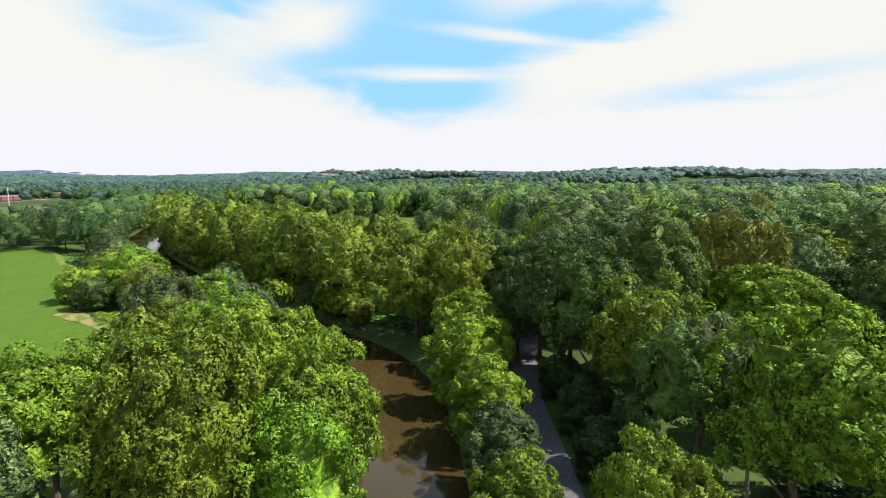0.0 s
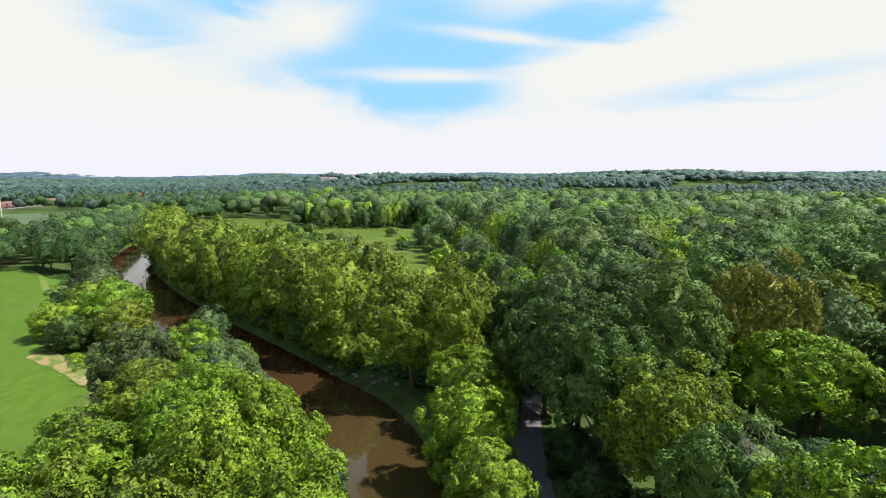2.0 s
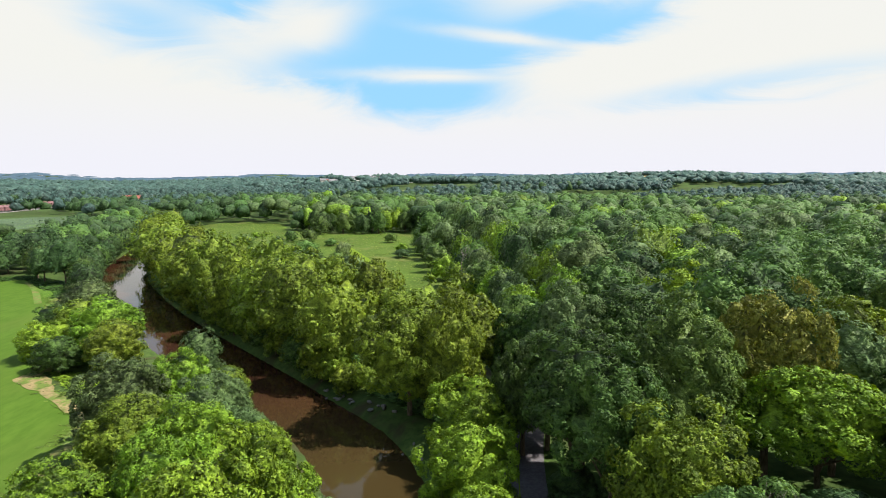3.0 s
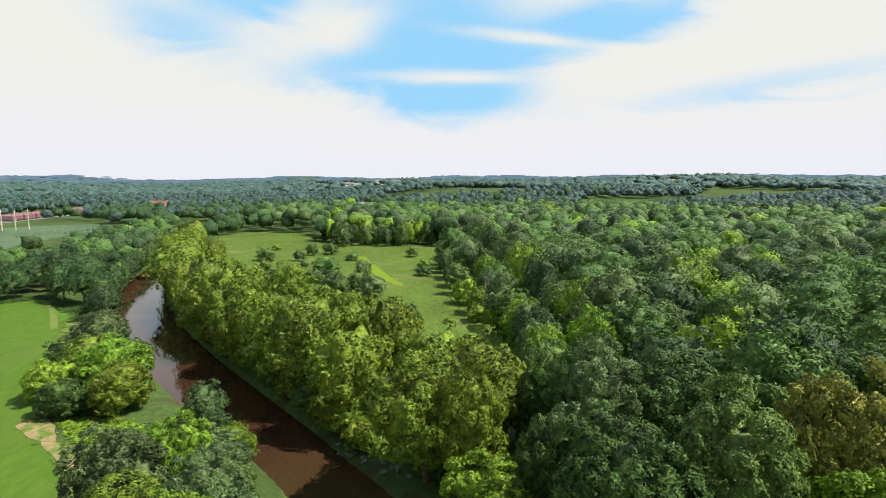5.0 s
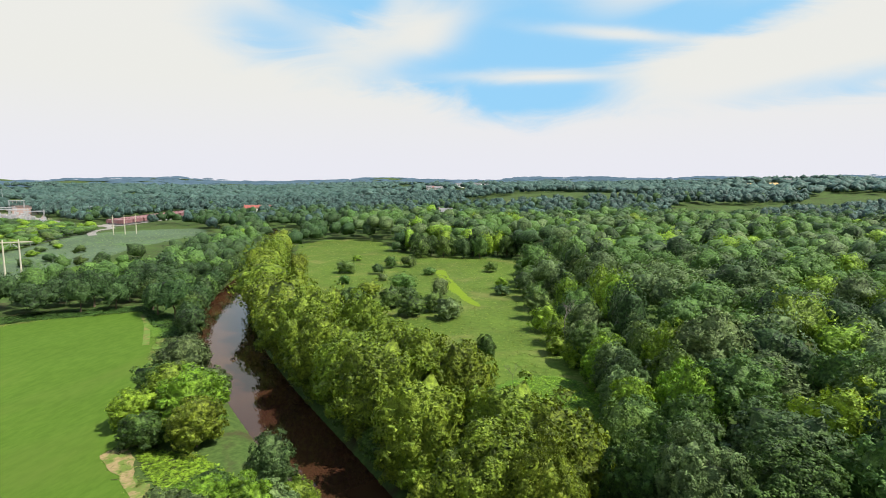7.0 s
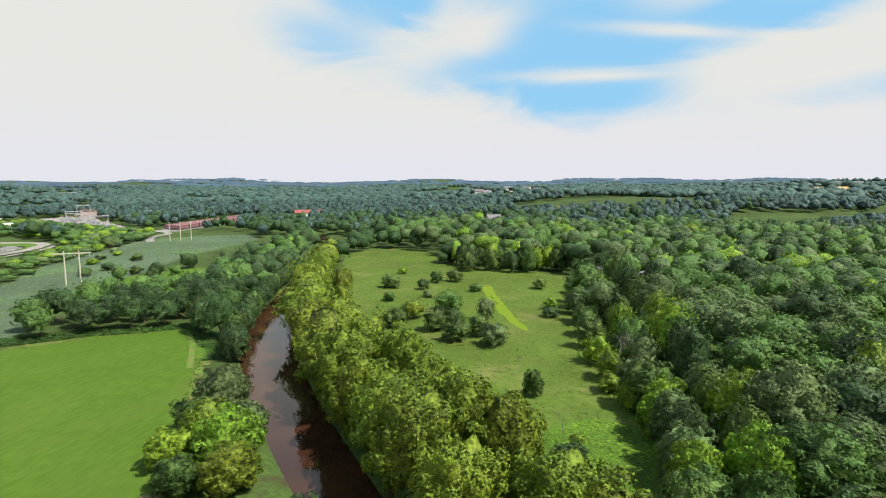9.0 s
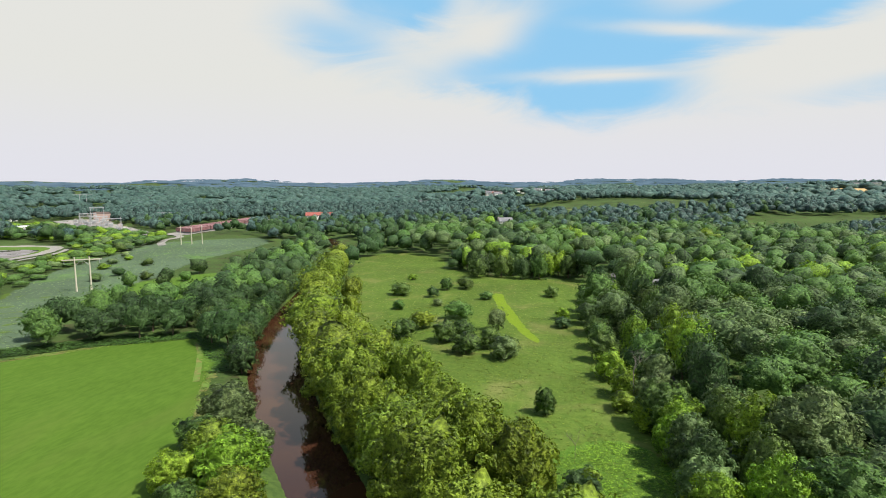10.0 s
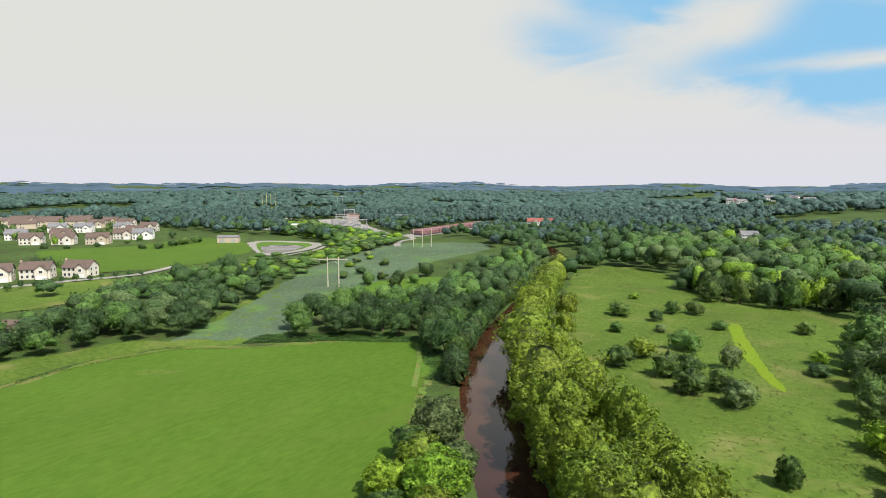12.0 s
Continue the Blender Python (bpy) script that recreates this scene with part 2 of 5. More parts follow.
def make_water():
    m, g, out = material("muddy_water")
    place = g.add("ShaderNodeNewGeometry").outputs["Position"]
    silt = g.noise(place, 0.06, 3.0, 0.5, 0.4)
    col = g.mix(g.ramp(silt, 0.35, 0.7), (0.036, 0.015, 0.010, 1), (0.052, 0.023, 0.011, 1))
    # clearer, olive water over the shallows upstream
    north = g.add("ShaderNodeSeparateXYZ", None, Vector=place).outputs[1]
    col = g.mix(g.ramp(north, 62.0, 105.0, 1.0, 0.0), col, (0.046, 0.032, 0.012, 1))
    b = g.add("ShaderNodeBsdfPrincipled", None, Base_Color=col, Roughness=0.04, IOR=1.38)
    vec = g.add("ShaderNodeMapping", None, Vector=place, Scale=(1.0, 0.5, 1.0)).outputs[0]
    bm = g.add("ShaderNodeBump", None, Height=g.noise(vec, 0.9, 3.0, 0.5), Strength=0.05, Distance=0.15)
    g.put(b, "Normal", bm.outputs[0])
    g.tree.links.new(b.outputs[0], out.inputs[0])
    return m


M["water"] = make_water()


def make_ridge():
    """The blue distance beyond two kilometres: a plain backdrop with glowing, painted-in haze."""
    m, g, out = material("hazy_blue_distance")
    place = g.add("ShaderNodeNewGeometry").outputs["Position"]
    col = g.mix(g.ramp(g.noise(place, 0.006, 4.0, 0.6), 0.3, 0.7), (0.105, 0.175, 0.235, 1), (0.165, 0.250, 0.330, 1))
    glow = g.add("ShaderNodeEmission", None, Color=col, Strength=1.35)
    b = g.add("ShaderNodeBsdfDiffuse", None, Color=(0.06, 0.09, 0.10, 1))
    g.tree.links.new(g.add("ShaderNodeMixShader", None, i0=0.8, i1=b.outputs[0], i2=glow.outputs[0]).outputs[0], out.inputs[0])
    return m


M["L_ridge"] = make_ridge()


# ---- building helpers ----
def part(name, bm, mat, parent, label=""):
    """Links a bmesh (or a ready mesh) as one mesh object under a thing or a part."""
    if isinstance(bm, bmesh.types.BMesh):
        me = bpy.data.meshes.new(name)
        bm.to_mesh(me)
        bm.free()
    else:
        me = bm
    if not me.materials:
        me.materials.append(mat)
    ob = new(name, me)
    ob.parent = parent
    if label:
        tagged(ob, label)
    return ob


def box(bm, x0, y0, z0, x1, y1, z1, bevel=0.0):
    m = Matrix.LocRotScale(((x0 + x1) / 2, (y0 + y1) / 2, (z0 + z1) / 2), None, (x1 - x0, y1 - y0, z1 - z0))
    vs = bmesh.ops.create_cube(bm, size=1, matrix=m)["verts"]
    if bevel:
        bmesh.ops.bevel(bm, geom=list({e for v in vs for e in v.link_edges}), offset=bevel, segments=1, affect="EDGES")
    return bm


def tube(bm, a, b, ra, rb, sides=6):
    """A tapered round bar from a to b."""
    a, b = Vector(a), Vector(b)
    m = Matrix.Translation((a + b) / 2) @ (b - a).to_track_quat("Z", "Y").to_matrix().to_4x4()
    bmesh.ops.create_cone(bm, cap_ends=True, segments=sides, radius1=ra, radius2=rb, depth=(b - a).length, matrix=m)
    return bm


def thing(name, label, category, m, group="", kind=""):
    ob = new(name)
    ob.matrix_world = m
    return tagged(ob, label, category, group, kind)


def inside(px, py, poly):
    """Which points lie in a polygon (arrays)."""
    px, py = np.asarray(px, float), np.asarray(py, float)
    res = np.zeros(px.shape, bool)
    n = len(poly)
    for i in range(n):
        (x0, y0), (x1, y1) = poly[i], poly[(i + 1) % n]
        if y0 == y1:
            continue
        res ^= ((y0 > py) != (y1 > py)) & (px < (x1 - x0) * (py - y0) / (y1 - y0) + x0)
    return res


def off_line(px, py, line):
    """Distance of points from a polyline."""
    px, py = np.asarray(px, float), np.asarray(py, float)
    best = np.full(px.shape, 1e9)
    for (x0, y0), (x1, y1) in zip(line[:-1], line[1:]):
        dx, dy = x1 - x0, y1 - y0
        s = np.clip(((px - x0) * dx + (py - y0) * dy) / (dx * dx + dy * dy), 0, 1)
        best = np.minimum(best, np.hypot(px - x0 - s * dx, py - y0 - s * dy))
    return best


def smooth(a, b, v):
    s = np.clip((np.asarray(v, float) - a) / (b - a), 0, 1)
    return s * s * (3 - 2 * s)


# ---- the plan ----
RIVER = [(6, -60, 5.0), (1, -20, 4.8), (-1, 20, 4.6), (-2.5, 44, 4.4), (-3.9, 55, 4.8), (-6.9, 66, 5.3), (-11.4, 75.5, 5.3), (-18.5, 84.5, 4.9), (-26.5, 93.5, 5.3), (-41, 108.5, 6.2), (-57, 126, 6.7),
         (-73, 145, 7.2), (-88, 165, 7.8), (-101, 186, 7.6), (-117, 220, 6.6), (-130, 255, 6.4), (-150, 310, 6.4), (-168, 355, 6.4), (-192, 410, 6.5), (-240, 480, 7)]


def resampled(points, step):
    """A smooth line through points (Catmull-Rom), at even steps; further columns are carried along."""
    p = np.array(points, float)
    p = np.vstack([2 * p[0] - p[1], p, 2 * p[-1] - p[-2]])
    out = []
    for i in range(1, len(p) - 2):
        n = max(2, int(np.hypot(*(p[i + 1] - p[i])[:2]) / step))
        for s in np.arange(n) / n:
            a, b, c, d = p[i - 1], p[i], p[i + 1], p[i + 2]
            out.append(0.5 * (2 * b + (c - a) * s + (2 * a - 5 * b + 4 * c - d) * s * s + (3 * b - a - 3 * c + d) * s ** 3))
    out.append(p[-2])
    return np.array(out)


RIV = resampled(RIVER, 4.0)
RIV_LINE = [tuple(r[:2]) for r in RIV]


def river_gap(px, py):
    """Distance outside the river's edge (negative in the water)."""
    px, py = np.asarray(px, float), np.asarray(py, float)
    best = np.full(px.shape, 1e9)
    for (x0, y0, w0), (x1, y1, w1) in zip(RIV[:-1], RIV[1:]):
        dx, dy = x1 - x0, y1 - y0
        s = np.clip(((px - x0) * dx + (py - y0) * dy) / (dx * dx + dy * dy), 0, 1)
        best = np.minimum(best, np.hypot(px - x0 - s * dx, py - y0 - s * dy) - w0 - s * (w1 - w0))
    return best


ROAD = [(3, -60), (6, -20), (7.2, 20), (7.6, 44), (7.8, 58), (10, 75), (15, 92), (19, 112), (18, 135), (15, 160), (13, 200), (8, 240), (2, 290), (0, 330), (20, 400)]
FIELD = [(-34, -20), (-37, 30), (-40, 56), (-47, 79), (-56, 87), (-64, 93), (-67, 101), (-78, 117), (-91, 137), (-105, 158), (-125, 178), (-146, 164), (-163, 141), (-183, 121), (-187, 96), (-183, 75), (-195, 30), (-190, -40), (-120, -70), (-60, -60)]
MEADOW = [(-2, 105), (9, 112), (13, 128), (10, 142), (4, 168), (1, 200), (-4, 222), (-9, 243), (-11, 280), (-10, 318), (-40, 322), (-72, 330), (-92, 345), (-104, 380), (-138, 398), (-156, 368), (-139, 320), (-117, 268), (-96, 218), (-72, 176), (-48, 145), (-22, 114)]
LUSH = [(-4, 110), (8, 116), (12, 128), (8, 140), (0, 142), (-8, 132), (-9, 120)]
STRIP = [(-50, 275), (-46, 276.5), (-38.5, 254), (-31, 233), (-20.5, 206.5), (-23.5, 208.5), (-33, 226), (-41, 246)]
REEDS = [(-192, 128), (-172, 148), (-176, 165), (-196, 192), (-216, 236), (-228, 272), (-248, 332), (-262, 422), (-300, 452), (-345, 400), (-320, 330), (-290, 262), (-262, 224), (-215, 162), (-198, 130)]
RANDOM = np.random.RandomState(7)
WAVES = [(RANDOM.uniform(0, 6.283), RANDOM.uniform(0, 6.283), k) for k in (1 / 1500, 1 / 1100, 1 / 760, 1 / 520, 1 / 380, 1 / 270)]


def hills(x, y):
    """Height of the land: a flat valley floor, low wooded hills beyond."""
    x, y = np.asarray(x, float), np.asarray(y, float)
    d = np.hypot(x + 40, y - 80)
    roll = sum(np.sin(6.283 * k * (x * math.cos(a) + y * math.sin(a)) + p) * (1 / 1500 / k) ** 0.7 for a, p, k in WAVES) / 2.2
    z = smooth(900, 2200, d) * (7 + 11 * roll) + smooth(1800, 4700, d) * (13 + 9 * roll)
    z += 14 * smooth(150, 1100, x + 0.25 * y) * smooth(150, 900, d)
    for cx, cy, s, up in ((50, 930, 150, 19), (450, 1300, 170, 18), (-170, 1225, 120, 21), (690, 1960, 190, 22)):
        z += up * np.exp(-((x - cx) ** 2 + (y - cy) ** 2) / (2 * s * s))
    return z


def ground_z(x, y):
    """The land with the river's bed cut into it."""
    x, y = np.asarray(x, float), np.asarray(y, float)
    gap = river_gap(x, y)
    return hills(x, y) - 3.4 * (1 - smooth(-3.5, 3.0, gap)) + 0.12 * np.sin(x * 0.21) * np.sin(y * 0.17) * smooth(3, 12, gap)


# ---- ground, water, fields ----
def mesh_from(name, verts, faces, mat, smooth_shade=True):
    me = bpy.data.meshes.new(name)
    me.from_pydata([tuple(v) for v in verts], [], [tuple(f) for f in faces])
    me.materials.append(mat)
    if smooth_shade:
        me.shade_smooth()
    return me


def axis(lo, hi, step, far):
    """Even steps from lo to hi, then growing ones out to far."""
    a = list(np.arange(lo, hi + 0.1, step))
    s = step
    while a[-1] < far:
        s *= 1.08
        a.append(a[-1] + s)
    s = step
    while a[0] > -far:
        s *= 1.08
        a.insert(0, a[0] - s)
    return np.array(a)


def make_ground():
    xs, ys = axis(-200, 40, 2.0, 5200), axis(0, 330, 2.0, 5200)
    X, Y = np.meshgrid(xs, ys)
    Z = ground_z(X.ravel(), Y.ravel())
    nx = len(xs)
    i = (np.arange(len(ys) - 1)[:, None] * nx + np.arange(nx - 1)).ravel()
    me = mesh_from("ground", np.stack([X.ravel(), Y.ravel(), Z], 1), np.stack([i, i + 1, i + 1 + nx, i + nx], 1), M["ground"])
    tagged(new("ground", me), "valley floor of wild grass and leaf litter, rising to hills", "ground", kind="structure")


make_ground()


def make_water_sheet():
    d = np.gradient(RIV[:, :2], axis=0)
    n = np.stack([-d[:, 1], d[:, 0]], 1) / np.hypot(*d.T)[:, None]
    rows = []
    for k in (-1, -0.5, 0, 0.5, 1):
        q = RIV[:, :2] + n * (RIV[:, 2:3] + 2.2) * k
        rows.append(np.column_stack([q, np.full(len(q), -1.5)]))
    v = np.concatenate(rows)
    L = len(RIV)
    f = [(r * L + i, r * L + i + 1, (r + 1) * L + i + 1, (r + 1) * L + i) for r in range(4) for i in range(L - 1)]
    tagged(new("water", mesh_from("water", v, [q[::-1] for q in f], M["water"])), "slow muddy brown river reflecting the sky", "river", kind="structure")


make_water_sheet()


def patch(name, outline, lift, mat, label, category, step=4.0, wobble=0.8, skirt=None):
    """A piece of land cover lying on the ground: a ragged outline filled by a grid that follows the land."""
    ring = resampled([(*p, 0) for p in outline + outline[:1]], 1.5)[:-1, :2]
    rs = np.random.RandomState(len(name))
    ring = ring + rs.normal(0, wobble * 0.35, ring.shape) + wobble * 0.6 * np.sin(np.arange(len(ring))[:, None] * np.array([0.31, 0.43]))
    bm = bmesh.new()
    vs = [bm.verts.new((x, y, 0)) for x, y in ring]
    edges = [bm.edges.new((vs[i], vs[(i + 1) % len(vs)])) for i in range(len(vs))]
    bmesh.ops.triangle_fill(bm, use_beauty=True, use_dissolve=False, edges=edges, normal=(0, 0, 1))
    lo, hi = ring.min(0), ring.max(0)
    for k, (a, b) in enumerate(zip(lo, hi)):
        for c in np.arange(a + step, b, step):
            co, no = [0, 0, 0], [0, 0, 0]
            co[k], no[k] = c, 1
            bmesh.ops.bisect_plane(bm, geom=bm.verts[:] + bm.edges[:] + bm.faces[:], plane_co=co, plane_no=no)
    xy = np.array([v.co[:2] for v in bm.verts])
    z = ground_z(xy[:, 0], xy[:, 1]) + lift
    for v, zz in zip(bm.verts, z):
        v.co.z = zz
    bmesh.ops.recalc_face_normals(bm, faces=bm.faces)
    if sum(q.normal.z for q in bm.faces) < 0:
        bmesh.ops.reverse_faces(bm, faces=bm.faces[:])
    for q in bm.faces:
        q.smooth = True
    me = bpy.data.meshes.new(name)
    bm.to_mesh(me)
    bm.free()
    me.materials.append(mat)
    return tagged(new(name, me), label, category, kind="structure")


def grown(poly, by):
    c = np.mean(poly, axis=0)
    return [tuple(np.array(p) + (np.array(p) - c) / np.linalg.norm(np.array(p) - c) * by) for p in poly]


def ribbon(name, line, width, lift, mat, label, category, step=3.0):
    """A road or path that follows the land."""
    r = resampled([(*p, 0) for p in line], step)[:, :2]
    d = np.gradient(r, axis=0)
    n = np.stack([-d[:, 1], d[:, 0]], 1) / np.hypot(*d.T)[:, None]
    cols = [r + n * width * k for k in (-0.5, -0.25, 0, 0.25, 0.5)]
    v = np.concatenate([np.column_stack([c, ground_z(c[:, 0], c[:, 1]) + lift]) for c in cols])
    L = len(r)
    f = [(a * L + i, (a + 1) * L + i, (a + 1) * L + i + 1, a * L + i + 1)[::-1] for a in range(4) for i in range(L - 1)]
    return tagged(new(name, mesh_from(name, v, f, mat)), label, category, kind="structure")


patch("field_margin", grown(FIELD, 2.6), 0.06, M["field_edge"], "dry unmown margin round the hay field", "field margin", 6.0, 1.6)
patch("field", FIELD, 0.11, M["field"], "smooth mown green hay field", "field", 6.0, 0.5)
patch("meadow", MEADOW, 0.08, M["meadow"], "rough meadow of tall grass with straw patches", "meadow", 5.0, 1.4)
patch("weed_patch", LUSH, 0.14, M["lush"], "lush bright green weeds at the meadow's end", "weeds", 4.0, 1.2)
patch("weed_strip", STRIP, 0.15, M["goldenrod"], "strip of bright yellow-green weeds across the meadow", "weeds", 4.0, 0.5)
patch("reed_bed", REEDS, 0.12, M["reeds"], "grey-green reed grass under the power line", "grass", 8.0, 1.5)
patch("grass_strip", [(-180, 166), (-187, 186), (-187, 205), (-176, 216), (-171, 232), (-174, 256), (-194, 288), (-210, 284), (-222, 252), (-214, 216), (-197, 187)], 0.17, M["lush"], "bright grass between wood and reeds", "grass", 8.0, 1.5)
patch("rough_grass", [(-186, 70), (-190, 96), (-187, 120), (-171, 144), (-177, 166), (-199, 195), (-226, 236), (-252, 236), (-260, 222), (-230, 175), (-194, 132), (-200, 122), (-208, 95), (-204, 60)], 0.09, M["meadow"], "rough unmown grass between field and wood", "grass", 8.0, 1.5)
patch("grass_bank", [(-104, 152), (-100, 156), (-104, 166), (-122, 180), (-126, 177), (-106, 157)], 0.17, M["lush"], "bright grass between field and river", "grass", 4.0, 0.4)
patch("dirt_patch", [(-66, 93), (-63.5, 95.5), (-56, 88.5), (-47, 81.5), (-44.5, 78.5), (-47.5, 79.3), (-55.5, 86)], 0.17, M["dirt"], "bare dry dirt at the field's corner", "dirt", 3.0, 0.8)
patch("bare_patch", [(-170, 106), (-165, 110), (-160, 113), (-162, 107), (-167, 103)], 0.16, M["meadow"], "small rough patch in the hay field", "dirt", 3.0, 0.8)
ribbon("field_track", [(-99, 146), (-108, 158), (-116, 168), (-123, 175)], 1.6, 0.17, M["field_edge"], "worn track along the field's edge", "track")
road = ribbon("road", ROAD, 5.6, 0.18, M["asphalt"], "narrow asphalt road under the trees", "road")
ribbon("road_line", ROAD, 0.14, 0.20, M["goldenrod"], "worn yellow centre line on the road", "road line")


# ---- trees ----
def ico(subdivisions):
    bm = bmesh.new()
    bmesh.ops.create_icosphere(bm, subdivisions=subdivisions, radius=1.0)
    v = np.array([p.co[:] for p in bm.verts])
    f = np.array([[p.index for p in q.verts] for q in bm.faces])
    bm.free()
    return v, f


ICO = {k: ico(k) for k in (1, 2, 3, 4)}


def unit(v):
    return v / (np.linalg.norm(v, axis=-1, keepdims=True) + 1e-9)


def billows(c, r, detail, size):
    """The body of a crown: the outer skin of its lumps of foliage, seen from the crown's middle. Lumps are round once a crown stands about 2.8 times as high as its radius."""
    way, faces = ICO[detail]
    tall = np.array([1, 1, 2.78])
    mid = np.array([0, 0, 0.46]) * tall
    rel = c * tall - mid
    along = way @ rel.T
    miss = (rel ** 2).sum(1)[None] - along ** 2
    out = np.where(miss < r ** 2, along + np.sqrt(np.clip(r ** 2 - miss, 0, None)), 0)
    low = 0.86 * np.sqrt(((rel * way[:, None, :]).clip(0) ** 2).max(1).sum(1)).mean()
    reach = np.maximum(out.max(1), np.clip(low, 0.40, 0.62) * (1 - 0.15 * np.abs(way[:, 2]))) * size
    v = way * reach[:, None] + mid
    v[:, 2] = np.maximum(v[:, 2], 0.02)
    side = np.cross(v[faces[:, 1]] - v[faces[:, 0]], v[faces[:, 2]] - v[faces[:, 0]])
    n = np.zeros_like(v)
    for k in range(3):
        np.add.at(n, faces[:, k], side)
    keep = faces[v[faces].mean(1)[:, 2] > 0.10]
    return v / tall, unit(n), keep


def crown_arrays(seed, lumps, sprays, size, shape="broad", lump=0.30, detail=3):
    """A crown of radius 1 and height 1 (0 at the crown's foot): billows of foliage, clad with leaf sprays.
    Returns vertices, normals, three-cornered and four-cornered faces."""
    rs = np.random.RandomState(seed)
    # lump centres over a dome with an uneven outline
    k = np.arange(lumps) + 0.5
    up = 1 - (1.9 if shape == "bush" else 1.62) * k / lumps
    turn = k * 2.39996 + rs.normal(0, 0.25, lumps)
    flat = np.sqrt(np.clip(1 - up * up, 0, 1))
    if shape == "bush":
        flat = np.where(up < 0, np.maximum(flat, 0.82), flat)
    way = np.stack([np.cos(turn) * flat, np.sin(turn) * flat, up], 1)
    reach = 0.72 * (1 + 0.16 * np.sin(2 * turn + rs.uniform(0, 6)) + 0.12 * np.sin(3 * turn + rs.uniform(0, 6))) * rs.uniform(0.80, 1.14, lumps)
    if shape == "tall":
        spread = np.where(up > 0, 1 - 0.35 * up, 1.0)
        c = way * reach[:, None] * np.array([1, 1, 0.55]) * spread[:, None] + np.array([0, 0, 0.5])
    elif shape == "bush":
        c = way * reach[:, None] * np.array([1, 1, 0.58]) + np.array([0, 0, 0.46])
    else:
        c = way * reach[:, None] * np.array([1, 1, 0.52]) + np.array([0, 0, 0.52])
    r = lump * rs.uniform(0.72, 1.25, lumps)
    squash = np.array([1, 1, 0.36])
    v0, n0, t0 = billows(c, r, detail, 1.04 if not sprays else 0.90 if detail == 2 else 0.83 if sprays < 60 else 0.88 if sprays < 200 else 0.76)
    if not sprays:
        return v0, n0, t0, np.zeros((0, 4), int)
    out = unit(c - np.array([0, 0, 0.40]))
    n = lumps * sprays
    own = np.repeat(np.arange(lumps), sprays)
    d = unit(rs.normal(0, 1, (n, 3)))
    bad = (d * out[own]).sum(1) < -0.05
    d[bad] = unit(d[bad] + 1.3 * out[own][bad])
    pos = c[own] + d * (r[own] * rs.uniform(0.72, 1.18, n))[:, None] * squash
    face = unit(d + rs.normal(0, 0.50, (n, 3)) + np.array([0, 0, 0.25]))
    t1 = unit(np.cross(face, rs.normal(0, 1, (n, 3))))
    t2 = np.cross(face, t1)
    s = (size * rs.uniform(0.6, 1.35, n))[:, None]
    sq = np.array([1, 1, 0.40])
    v = np.stack([pos - t1 * s * 0.7 * sq + t2 * s * 0.62 * sq, pos - t1 * s * 0.9 * sq - t2 * s * 0.62 * sq, pos + t1 * s * sq], 1).reshape(-1, 3)
    nn = np.repeat(unit(0.62 * d + 0.50 * face + np.array([0, 0, 0.10])), 3, axis=0)
    return np.vstack([v0, v]), np.vstack([n0, nn]), np.vstack([t0, len(v0) + np.arange(n * 3).reshape(-1, 3)]), np.zeros((0, 4), int)


def mesh_arrays(name, v, n, tris, quads, mat):
    """A mesh from arrays, with soft normals that follow the lumps of foliage."""
    me = bpy.data.meshes.new(name)
    nt, nq = len(tris), len(quads)
    me.vertices.add(len(v)), me.loops.add(nt * 3 + nq * 4), me.polygons.add(nt + nq)
    me.vertices.foreach_set("co", np.ascontiguousarray(v, dtype=np.float32).ravel())
    me.loops.foreach_set("vertex_index", np.concatenate([tris.ravel(), quads.ravel()]).astype(np.int32))
    starts = np.concatenate([np.arange(nt) * 3, nt * 3 + np.arange(nq) * 4]).astype(np.int32)
    me.polygons.foreach_set("loop_start", starts)
    me.update(calc_edges=True)
    me.polygons.foreach_set("use_smooth", np.ones(nt + nq, bool))
    me.normals_split_custom_set_from_vertices(n.astype(np.float32))
    me.materials.append(mat)
    me.update()
    return me


def trunk_mesh(seed, limbs=5, lean=0.05):
    """A trunk of height 1 and foot radius about 0.02, with limbs that reach into the crown."""
    rs = np.random.RandomState(seed)
    bm = bmesh.new()
    a = Vector((0, 0, -0.03))
    pts = [a]
    for z in (0.22, 0.45, 0.72):
        pts.append(Vector((rs.normal(0, lean * z), rs.normal(0, lean * z), z)))
    for i, (ra, rb) in enumerate(((0.026, 0.019), (0.019, 0.014), (0.014, 0.006))):
        tube(bm, pts[i], pts[i + 1], ra, rb, 7)
    for i in range(limbs):
        t = 2.4 * i + rs.uniform(0, 0.6)
        foot = pts[1].lerp(pts[3], rs.uniform(0.05, 0.7))
        tip = foot + Vector((math.cos(t) * 0.2, math.sin(t) * 0.2, rs.uniform(0.12, 0.24)))
        tube(bm, foot, tip, 0.010, 0.003, 5)
    me = bpy.data.meshes.new("trunk")
    bm.to_mesh(me)
    bm.free()
    me.materials.append(M["bark"])
    return me


SHAPES = ("broad", "tall", "bush")
